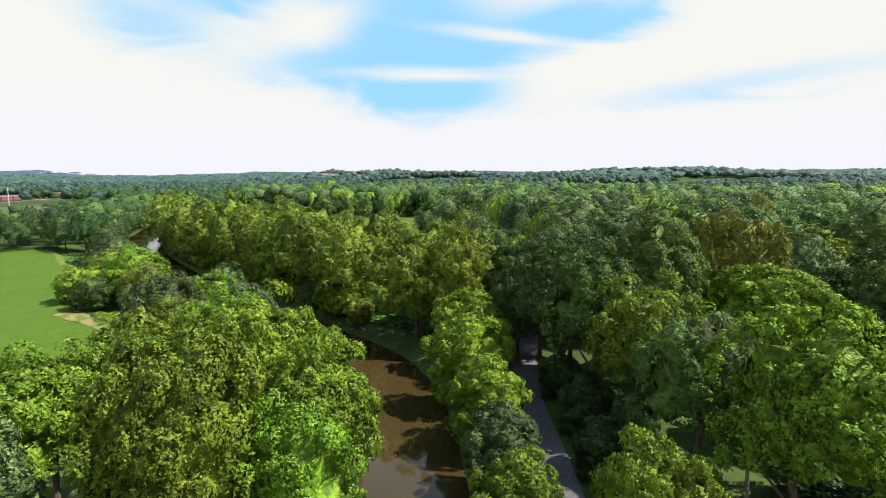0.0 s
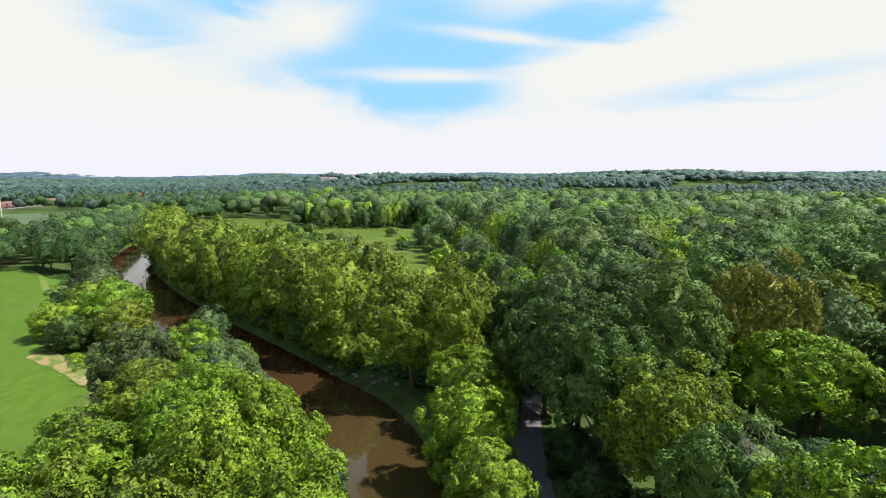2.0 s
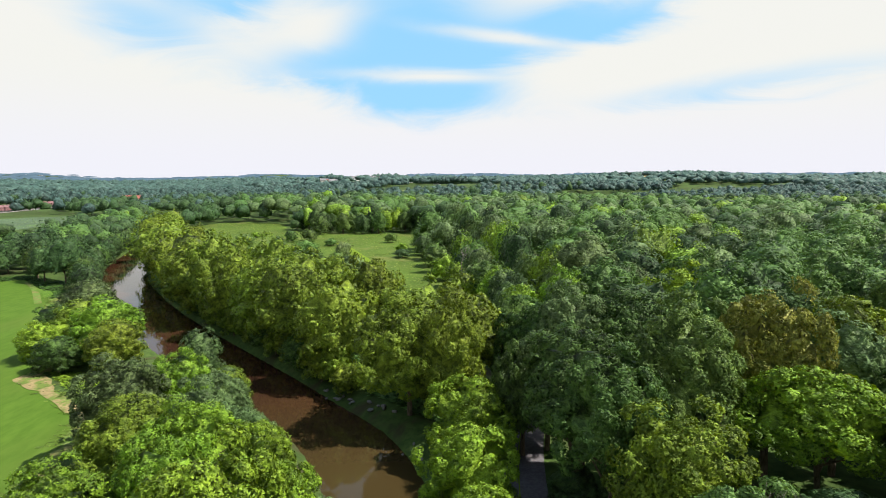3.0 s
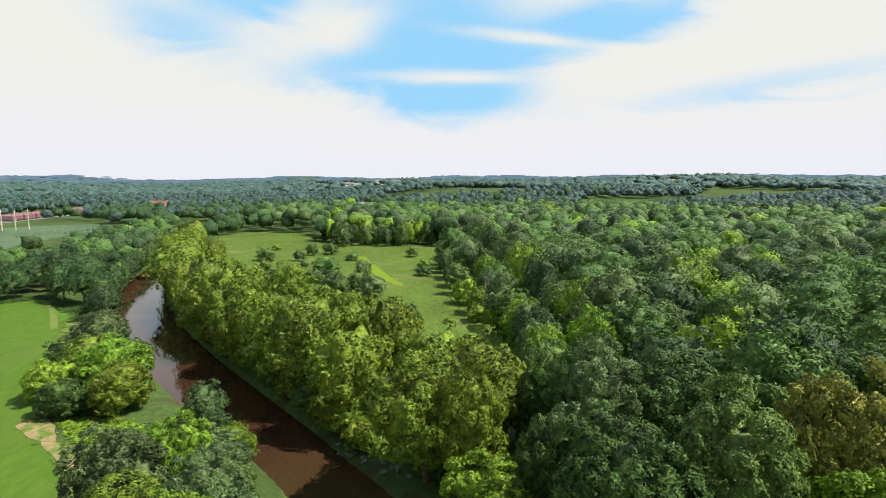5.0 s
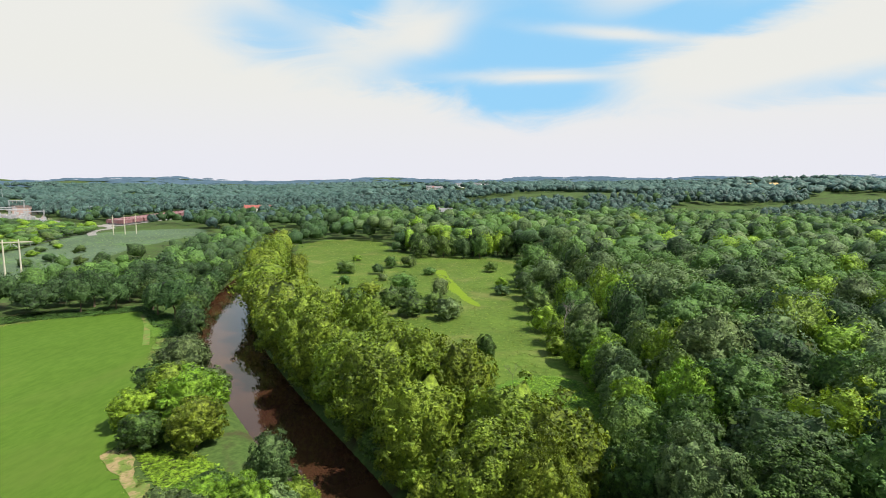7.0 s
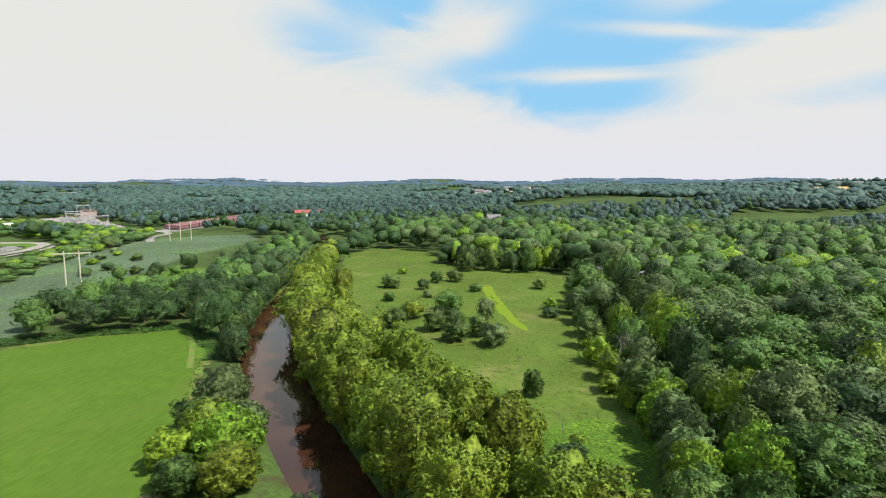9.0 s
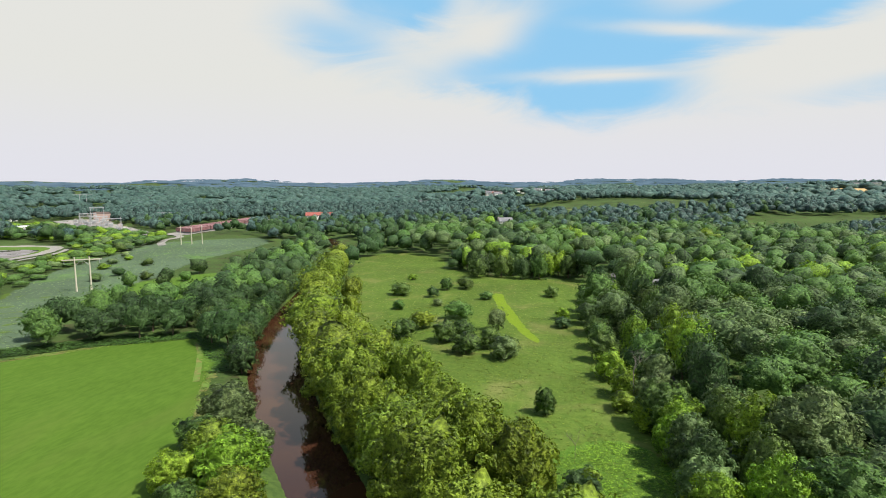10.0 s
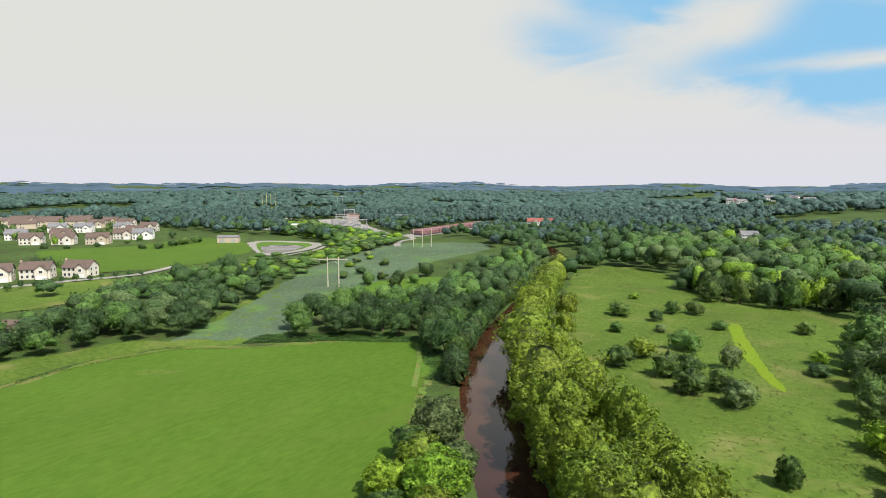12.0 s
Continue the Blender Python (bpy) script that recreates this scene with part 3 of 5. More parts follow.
# level of detail: lumps, sprays on a lump, size of a spray, lump radius, fineness of the body
LEVELS = ((70, 330, 0.029, 0.205, 3), (50, 100, 0.046, 0.225, 3), (32, 26, 0.062, 0.265, 3), (16, 4, 0.11, 0.34, 2))
ARRAYS = {(s, l, k): crown_arrays(10 * l + 100 * k + 7 * SHAPES.index(s), *LEVELS[l][:3], s, *LEVELS[l][3:]) for s in SHAPES for l in range(4) for k in range(3)}
CROWNS = {key: mesh_arrays("crown", *ARRAYS[key], M["L_forest"]) for key in ARRAYS}
TRUNKS = [trunk_mesh(s) for s in range(4)]
KINDS = dict(
    L_forest=("forest tree with a dense mid-green crown", "deciduous tree"), L_olive=("tree with a soft grey-green crown", "deciduous tree"),
    L_row=("sycamore with a broad yellow-green crown on the riverbank", "sycamore"), L_bright=("young tree with bright fresh green leaves", "deciduous tree"),
    L_dark=("dark green tree with a dense crown", "deciduous tree"), L_rust=("tree whose leaves are turning rusty yellow", "deciduous tree"))
TREES = []   # x, y, height, radius, leaves, shape


def tree(x, y, h, r, leaf="L_forest", shape="broad", foot=0.12, name="tree", label="", group="", bark=""):
    """One tree as a thing: an empty at its foot, a trunk and a crown."""
    rs = random.Random(int(x * 131 + y * 17 + h * 7))
    away = math.hypot(x, y - min(max(y, 0), 36))
    level = 3 if away > 300 else 2 if away > 120 or y < 4 else 1 if away > 50 else 0
    z = float(ground_z([x], [y])[0])
    ob = thing(name, label or KINDS[leaf][0], "bush" if name == "bush" else KINDS[leaf][1], pose(x, y, z, 0, 0, rs.uniform(0, 360)), group)
    tr = new("trunk", TRUNKS[rs.randrange(4)])
    tr.parent, tr.scale = ob, (h * 0.9, h * 0.9, h * 0.9)
    if bark:
        tr.material_slots[0].link = "OBJECT"
        tr.material_slots[0].material = M[bark]
    me = CROWNS[(shape, level, rs.randrange(3))]
    cr = new("crown", me)
    cr.parent, cr.location, cr.scale = ob, (0, 0, h * foot), (r, r, h * (1 - foot))
    cr.material_slots[0].link = "OBJECT"
    cr.material_slots[0].material = M[leaf]
    TREES.append((x, y, r))
    return ob


def scattered(poly, spacing, seed, clear=0.0):
    """Points spread unevenly over a polygon, no two nearer than the spacing."""
    rs = np.random.RandomState(seed)
    p = np.array(poly, float)
    lo, hi = p.min(0), p.max(0)
    n = int((hi[0] - lo[0]) * (hi[1] - lo[1]) / spacing ** 2 * 5)
    c = rs.uniform(lo, hi, (n, 2))
    c = c[inside(c[:, 0], c[:, 1], poly)]
    kept, cells = [], {}
    for x, y in c:
        k = (int(x // spacing), int(y // spacing))
        if all((x - a) ** 2 + (y - b) ** 2 > spacing ** 2 for i in (-1, 0, 1) for j in (-1, 0, 1) for a, b in cells.get((k[0] + i, k[1] + j), ())):
            cells.setdefault(k, []).append((x, y))
            kept.append((x, y))
    kept = np.array(kept)
    if clear:
        kept = kept[river_gap(kept[:, 0], kept[:, 1]) > clear]
    return kept


def joined(name, rows, mat, label, category, arrays_of, kind="stuff"):
    """Many trees too far off to tell apart, as one mesh. rows: x, y, z, radius, height, turn, pick."""
    V, N, T, Q, at = [], [], [], [], 0
    for x, y, z, r, h, a, pick in rows:
        v, n, t, q = arrays_of(int(pick))
        c, s = math.cos(a), math.sin(a)
        R = np.array([[c, s, 0], [-s, c, 0], [0, 0, 1]])
        V.append((v @ R) * np.array([r, r, h]) + np.array([x, y, z])), N.append(n @ R), T.append(t + at), Q.append(q + at)
        at += len(v)
    if V:
        tagged(new(name, mesh_arrays(name, np.vstack(V), np.vstack(N), np.vstack(T), np.vstack(Q), mat)), label, category, kind=kind)


# the wooded areas: outline, spacing, heights, leaves with their shares
WOOD_EAST = [(6, 84), (13, 92), (15, 112), (17, 128), (13, 143), (8, 168), (5, 200), (0, 222), (-5, 243), (-7, 280), (-6, 318), (-40, 326), (-72, 334), (-90, 349), (-102, 384), (-138, 402), (-160, 420), (-150, 520), (100, 520), (320, 420), (330, 150), (120, 10), (48, 14), (30, 20), (18, 30), (13, 40), (11.5, 58), (10, 70)]
WOOD_BANK = [(-27, -20), (-28, 30), (-30, 56), (-36, 72), (-35, 79), (-29, 77), (-21, 66), (-16.5, 56), (-13.5, 44), (-11, 20), (-9, -20)]
WOOD_WEST = [(-163, 148), (-150, 169), (-128, 183), (-114, 171), (-103, 170), (-105, 188), (-119, 224), (-132, 262), (-152, 315), (-172, 362), (-199, 425), (-216, 404), (-200, 332), (-188, 280), (-172, 256), (-168, 228), (-173, 212), (-181, 203), (-182, 184), (-175, 166)]
WOOD_HOUSES = [(-252, 212), (-228, 175), (-194, 134), (-198, 122), (-206, 95), (-204, 79), (-210, 40), (-220, -10), (-270, -10), (-255, 60), (-243, 104), (-288, 147), (-303, 181), (-301, 208)]
SCRUB = [(-262, 226), (-300, 217), (-352, 250), (-356, 275), (-335, 300), (-352, 345), (-400, 400), (-352, 405), (-322, 335), (-292, 266)]
FAR_MIX = []


def wood(poly, spacing, heights, shares, seed, near, radius=0.62, foot=0.10, clear=0.0, group="", front=None):
    """Fills a wood: trees of their own near the river valley, the rest joined by kind."""
    rs = np.random.RandomState(seed)
    pts = scattered(poly, spacing, seed, clear)
    names, odds = list(shares), np.array(list(shares.values()), float)
    for x, y in pts:
        if off_line([x], [y], ROAD)[0] < (4.2 if y < 64 else 3.3) and y < 300:
            continue
        if any((x - a) ** 2 + (y - b) ** 2 < (0.75 * c) ** 2 for a, b, c in TREES):
            continue
        # kinds keep together in patches
        lean = np.array([noise.noise(Vector((x * 0.02, y * 0.02, 5.0 * i))) for i in range(len(names))])
        w = (np.array([front[k] for k in names], float) if front and y < 84 and x < 75 else odds) * np.exp(2.2 * lean)
        leaf = names[int(rs.choice(len(names), p=w / w.sum()))]
        h = rs.uniform(*heights)
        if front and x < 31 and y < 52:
            # low undergrowth; the tall trees' shade is put into its dark leaf colour
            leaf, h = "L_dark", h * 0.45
        r = spacing * radius * rs.uniform(0.85, 1.25)
        if near(x, y):
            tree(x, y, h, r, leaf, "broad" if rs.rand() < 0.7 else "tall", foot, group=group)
        else:
            FAR_MIX.append((leaf, (x, y, float(hills(x, y)) + h * foot, r, h * (1 - foot), rs.uniform(0, 6.28), rs.randint(0, 9) + (100 if math.hypot(x, y - 30) < 240 else 0))))


# ---- riverbank trees, one by one ----
ROW = ((-3.8, 80.6, 16.0, 6.4), (1.2, 77.6, 15.6, 5.0), (-15.3, 95.6, 17.4, 7.4), (-24.3, 104.6, 17.2, 7.4), (-32.3, 113.8, 17.4, 7.2), (-40.3, 122.3, 17.0, 7.2), (-48.8, 131.8, 18.0, 7.4), (-56.8, 140.8, 17.0, 7.4), (-63.2, 150.6, 17.4, 7.6), (-71.2, 160.6, 16.6, 7.4),
       (-78.7, 171.6, 16.8, 7.8), (-86.7, 183.6, 16.4, 8.0), (-93.7, 196.6, 16.2, 8.0), (-100.7, 210.6, 16.6, 8.2), (-107.7, 225.6, 16.4, 8.2), (-114.7, 241.6, 15.8, 8.0), (-121.7, 258.6, 15.6, 8.0), (-129.7, 276.6, 15.2, 8.0), (-137.7, 295.6, 15.0, 8.0), (-146.7, 314.6, 15.0, 8.0), (-155.7, 335.6, 15.0, 8.0), (-163.7, 355.6, 15.0, 8.0))
BEHIND = ((3, 87, 15.6, 6.0), (-3, 98, 16.2, 6.6), (-12, 109, 16.0, 6.8), (-21, 119, 16.2, 6.8), (-30, 128.5, 16.4, 6.6), (-38.5, 138, 16.0, 6.4), (-47, 147.5, 15.0, 6.2), (-55, 158, 14.6, 6.0), (-65, 169.5, 13.4, 5.6), (-88, 212, 12.5, 5.2), (-100, 238, 12, 5.4), (-78, 188, 12.5, 5.0))
for i, (x, y, h, r) in enumerate(ROW + BEHIND):
    tree(x, y, h * (1.01 + 0.09 * math.sin(2.4 * i)), r * (1.04 + 0.12 * math.cos(1.7 * i)), "L_row", "broad", 0.0, group="sycamores along the river")
# left bank: grove between the hay field and the water
for x, y, h, r, leaf in ((-73, 125, 10.5, 6.2, "L_olive"), (-66, 111, 9.2, 5.4, "L_row"), (-58, 106, 10.5, 6.6, "L_bright"), (-67, 103, 7.4, 4.6, "L_bright"), (-53, 99, 8.5, 5.0, "L_row"), (-61, 97, 6.0, 4.0, "L_forest"), (-62, 117, 7.0, 4.2, "L_olive"), (-72, 115, 8.0, 4.6, "L_forest"),
                             (-33.5, 86, 10.4, 3.6, "L_dark"), (-28.5, 83, 6.0, 3.2, "L_row"), (-31, 79, 7.0, 4.6, "L_olive"), (-40, 80, 6.4, 4.6, "L_bright"), (-36, 74, 8.0, 5.0, "L_bright"), (-42, 86, 4.0, 3.2, "L_forest"), (-26.5, 75, 7.6, 4.2, "L_olive")):
    tree(x, y, h, r, leaf, "bush", 0.02, group="grove between field and river", bark="pale_bark" if leaf == "L_dark" else "")
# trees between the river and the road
# L_dark here puts the deep shade east of the road into leaf colour
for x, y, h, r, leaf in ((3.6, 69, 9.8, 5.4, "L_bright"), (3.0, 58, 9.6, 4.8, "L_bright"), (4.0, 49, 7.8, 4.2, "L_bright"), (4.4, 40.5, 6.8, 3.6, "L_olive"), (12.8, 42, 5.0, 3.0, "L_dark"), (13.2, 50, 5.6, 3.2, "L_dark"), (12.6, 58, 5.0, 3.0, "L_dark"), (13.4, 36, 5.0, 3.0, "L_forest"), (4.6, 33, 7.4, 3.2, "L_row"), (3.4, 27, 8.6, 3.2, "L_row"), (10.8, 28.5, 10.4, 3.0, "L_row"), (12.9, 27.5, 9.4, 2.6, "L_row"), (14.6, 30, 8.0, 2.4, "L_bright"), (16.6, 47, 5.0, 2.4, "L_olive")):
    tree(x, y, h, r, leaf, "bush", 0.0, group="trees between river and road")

# the road's eastern side and the river's field bank
for x, y, h, r, leaf in ((19, 40, 13.5, 4.6, "L_forest"), (17.5, 48, 15.0, 5.0, "L_row"), (15, 55, 16.5, 5.2, "L_forest"), (14.6, 64, 16.0, 5.2, "L_forest"), (12.5, 71, 14.5, 4.6, "L_olive"), (16.5, 79, 18.0, 5.6, "L_olive"), (9.5, 69.5, 13.0, 3.6, "L_forest"), (12.0, 82, 15.0, 4.6, "L_forest"), (20.5, 30, 16.5, 5.0, "L_bright"),
                         (-11.8, 46.5, 11.4, 4.1, "L_bright"), (-15.4, 56, 10.0, 4.0, "L_bright"), (-8.6, 37.5, 12.6, 4.4, "L_bright"), (-19.5, 62.5, 9.0, 4.0, "L_olive"), (-8.0, 30, 11.4, 4.0, "L_bright"), (-14.5, 42.5, 14.6, 5.2, "L_bright"), (-14.8, 29.5, 15.6, 5.0, "L_row"), (-24.5, 69.5, 8.4, 4.2, "L_forest"), (-10.2, 52, 5.6, 2.4, "L_olive")):
    tree(x, y, h, r, leaf, "broad", 0.22 if x > 14 else 0.03)


def near_east(x, y):
    return y > 4 and x < 40 + 1.0 * y and math.hypot(x, y - 30) < 105


# single trees and bushes in the meadow: place, height, radius, leaves
for x, y, h, r, leaf, shape in ((-12.6, 151, 6.4, 2.6, "L_forest", "bush"), (-24, 277, 5.2, 4.0, "L_forest", "bush"), (-16, 238, 5.0, 3.4, "L_bright", "bush"), (-15, 226, 4.0, 3.6, "L_dark", "bush"),
                                (-88, 262, 6.0, 5.4, "L_forest", "bush"), (-73, 262, 5.4, 3.0, "L_dark", "bush"), (-72, 279, 6.4, 3.4, "L_forest", "bush"), (-64, 284, 6.0, 4.4, "L_forest", "bush"), (-50, 264, 3.6, 3.6, "L_forest", "bush"),
                                (-52, 228, 7.4, 5.6, "L_forest", "bush"), (-49, 198, 7.6, 5.0, "L_forest", "bush"), (-40, 189, 7.2, 5.2, "L_forest", "bush"), (-44, 203, 7.0, 4.6, "L_forest", "bush"), (-28, 187, 7.4, 5.0, "L_olive", "bush"), (-36, 216, 8.2, 3.8, "L_olive", "bush"), (-34, 196, 7.0, 4.4, "L_forest", "bush"),
                                (-63, 198, 7.4, 4.6, "L_forest", "bush"), (-61, 212, 6.6, 5.0, "L_row", "bush"), (-3, 122, 4.0, 3.4, "L_dark", "bush"), (-79, 236, 4.0, 3.0, "L_forest", "bush"), (-66, 246, 3.4, 2.4, "L_olive", "bush"),
                                (-96, 300, 3.4, 3.0, "L_bright", "bush"), (-84, 338, 7.0, 5.0, "L_dark", "bush")):
    tree(x, y, h, r, leaf, shape, 0.02, "bush" if h < 5.5 else "tree", "rounded %s bush standing alone in the meadow" % ("grey-green" if leaf == "L_olive" else "green") if h < 5.5 else "small %s meadow tree with leaves to the ground" % ("grey-green" if leaf == "L_olive" else "green"), "meadow trees and bushes")
# yellow-green young growth along the meadow's eastern edge
for x, y, h, r, leaf in ((12, 137, 9.0, 3.8, "L_bright"), (14, 126, 6.0, 4.0, "L_bright"), (8, 150, 7.0, 4.0, "L_bright"), (4, 166, 8.0, 4.4, "L_bright"), (1, 178, 8.4, 4.6, "L_bright"), (4, 158, 5.0, 3.6, "L_row"), (-1, 192, 9.0, 4.6, "L_forest"), (-2, 204, 9.0, 4.8, "L_forest"), (-4, 218, 8.0, 4.4, "L_forest"), (16, 117, 8.0, 4.2, "L_row"), (-7, 233, 9, 4.6, "L_dark"), (-8, 252, 10, 5, "L_forest"), (-9, 270, 9, 4.6, "L_forest")):
    tree(x, y, h, r, leaf, "bush", 0.02, label="bright green young tree at the meadow's edge" if leaf in ("L_bright", "L_row") else "", group="growth along the meadow's edge")
wood(WOOD_BANK, 6.6, (9.0, 13.0), dict(L_forest=1.6, L_bright=4.5, L_olive=0.7, L_row=2.0), 3, lambda x, y: True, 0.66, 0.08, 1.2, "trees on the river's field bank")
# both sides of the hidden road further on
side = resampled([(*p, 0) for p in ROAD], 6.5)
for i, (x, y, _) in enumerate(side):
    if 84 < y < 300:
        for k, off in enumerate((-4.8, 5.2)):
            q = random.Random(i * 2 + k)
            tree(x + off + q.uniform(-1.2, 1.6), y + 3.0 * k + q.uniform(-1.5, 1.5), (10.5 if k == 0 else 15.5) + q.uniform(-2.5, 3.0), 4.6 + q.uniform(-0.6, 1.2), q.choice(("L_forest", "L_forest", "L_dark", "L_olive", "L_bright")), "bush" if k == 0 else "broad", 0.02, group="trees along the hidden road")
for i, (x, y) in enumerate(scattered([(-86, 336), (-66, 314), (-40, 316), (-16, 322), (-10, 342), (-50, 350), (-86, 360)], 7.5, 17)):
    tree(x, y, 11.5 + i % 4, 4.8 + 0.3 * (i % 3), ("L_forest", "L_dark", "L_forest", "L_bright")[i % 4], "bush", 0.0, group="trees at the meadow's far end")
tree(34, 65, 20.5, 5.5, "L_rust", "broad", 0.1)
wood(WOOD_EAST, 9.2, (14.5, 20.5), dict(L_forest=4, L_olive=1.8, L_dark=2.2, L_bright=0.35, L_row=0.12), 11, near_east, 0.66, 0.24, 0.0, "trees of the eastern wood", dict(L_forest=2.6, L_olive=3.0, L_dark=0.1, L_bright=1.8, L_row=0.8))
# leafy bushes that lean over the water on both banks
for i in range(1, len(RIV) - 1):
    (x, y, half), (xa, ya, _), (xb, yb, _) = RIV[i], RIV[i - 1], RIV[i + 1]
    ux, uy = (xb - xa) / math.hypot(xb - xa, yb - ya), (yb - ya) / math.hypot(xb - xa, yb - ya)
    q = random.Random(900 + i)
    if 160 < y < 340:
        off = half + q.uniform(0.8, 2.6)
        tree(x - off * uy, y + off * ux, q.uniform(7.0, 9.5), q.uniform(3.4, 4.8), q.choice(("L_forest", "L_dark", "L_dark")), "bush", 0.0, "bush", "dark leafy bush leaning over the river", "bushes over the river")
    if 82 < y < 330:
        off = half + q.uniform(1.4, 2.6)
        tree(x + off * uy, y - off * ux, q.uniform(4.5, 7.5), q.uniform(2.4, 3.6), q.choice(("L_row", "L_row", "L_forest")), "bush", 0.0, "bush", "yellow-green leafy bush leaning over the river", "bushes over the river")
wood(WOOD_WEST, 7.4, (10.5, 14.0), dict(L_forest=2.4, L_dark=4.5, L_bright=0.15), 12, lambda x, y: y < 190 and x > -150, 0.66, 0.04, 1.0, "trees of the western wood")
wood([(-300, 255), (-330, 330), (-350, 400), (-410, 420), (-480, 400), (-400, 370), (-372, 345), (-345, 330), (-320, 300)], 9.5, (4.0, 8.5), dict(L_forest=3, L_bright=1.5, L_dark=1.5), 15, lambda x, y: False, 0.55, 0.0)
wood(SCRUB, 9.0, (3.0, 6.5), dict(L_forest=3, L_bright=2.5, L_olive=1.5), 18, lambda x, y: False, 0.5, 0.0)
wood([(-511, 390), (-600, 455), (-640, 490), (-520, 478), (-400, 436), (-361, 430), (-330, 350), (-416, 375)], 9.0, (4.5, 9.5), dict(L_forest=3, L_bright=1.2, L_dark=1.5, L_olive=0.8), 19, lambda x, y: False, 0.62, 0.0)
wood(WOOD_HOUSES, 7.6, (8.5, 13.0), dict(L_forest=2, L_dark=5, L_olive=0.6), 13, lambda x, y: False, 0.66, 0.04)


def far_arrays(pick):
    level, pick = (2, pick - 100) if pick >= 100 else (3, pick)
    return ARRAYS[(SHAPES[min(pick // 3, 1)], level, pick % 3)]


for leaf, name, label in (("L_forest", "woodland", "dense mid-green deciduous woodland canopy"), ("L_olive", "woodland", "grey-green woodland canopy"), ("L_dark", "woodland", "dark green woodland canopy"), ("L_bright", "woodland", "fresh green woodland canopy"), ("L_row", "woodland", "yellow-green woodland canopy")):
    joined(name, [r for k, r in FAR_MIX if k == leaf], M[leaf], label, "woodland", far_arrays)

# ---- far woods ----
LAWN = [(-525, 179), (-516, 211), (-504, 244), (-527, 313), (-446, 317), (-388, 278), (-362, 222), (-369, 176), (-400, 155)]
PASTURE = [(-356, 112), (-352, 140), (-338, 166), (-300, 150), (-288, 122), (-292, 98), (-330, 92)]
BASIN = [(-451, 318), (-455, 340), (-404, 359), (-374, 333), (-363, 303), (-361, 281), (-388, 286)]
YARD = [(-650, 556), (-643, 592), (-590, 580), (-537, 540), (-421, 470), (-396, 438), (-464, 466), (-518, 482), (-590, 520)]
GOLF = [(-143, 796), (-51, 775), (60, 850), (164, 938), (187, 1100), (110, 1060), (23, 994), (-101, 892)]
CROP = [(373, 1180), (457, 1200), (520, 1400), (430, 1390)]
CLEAR = [  # land kept free of far woods
    [(-330, 90), (-300, 160), (-320, 210), (-330, 262), (-300, 290), (-345, 330), (-470, 390), (-600, 340), (-780, 345), (-900, 320), (-900, 230), (-680, 170), (-560, 120), (-430, 60)],
    [(-176, 166), (-184, 186), (-184, 205), (-172, 230), (-176, 258), (-192, 285), (-203, 335), (-218, 410), (-262, 432), (-300, 470), (-345, 470), (-420, 400), (-370, 250), (-310, 212), (-255, 215), (-228, 173)],
    [(-396, 438), (-345, 405), (-420, 395), (-480, 400), (-560, 440), (-640, 490), (-655, 556), (-518, 482)], grown(YARD, 8), [(-345, 440), (-352, 520), (-372, 660), (-445, 660), (-425, 540), (-405, 440)], grown(GOLF, 8), [(-160, 790), (-60, 730), (80, 790), (180, 900), (164, 938), (-51, 775)], grown(CROP, 14), [(-1015, 700), (-960, 610), (-880, 600), (-910, 715), (-985, 745)],
]
HILL_HOUSES = [(-360, 668), (-345, 676), (-220, 1141), (-160, 1290), (-194, 1266), (-185, 1213), (-76, 1300), (-13, 1500), (369, 1420), (-216, 1136), (-120, 1180), (-240, 1180), (-150, 1230), (430, 1480), (-330, 1020), (-109, 631)]
CLEAR += [[(590, 1780), (760, 1760), (800, 1960), (640, 2000)]]
CLEAR += [[(x - 16, y - 75), (x + 16, y - 75), (x + 22, y + 14), (x - 22, y + 14)] for x, y in HILL_HOUSES]


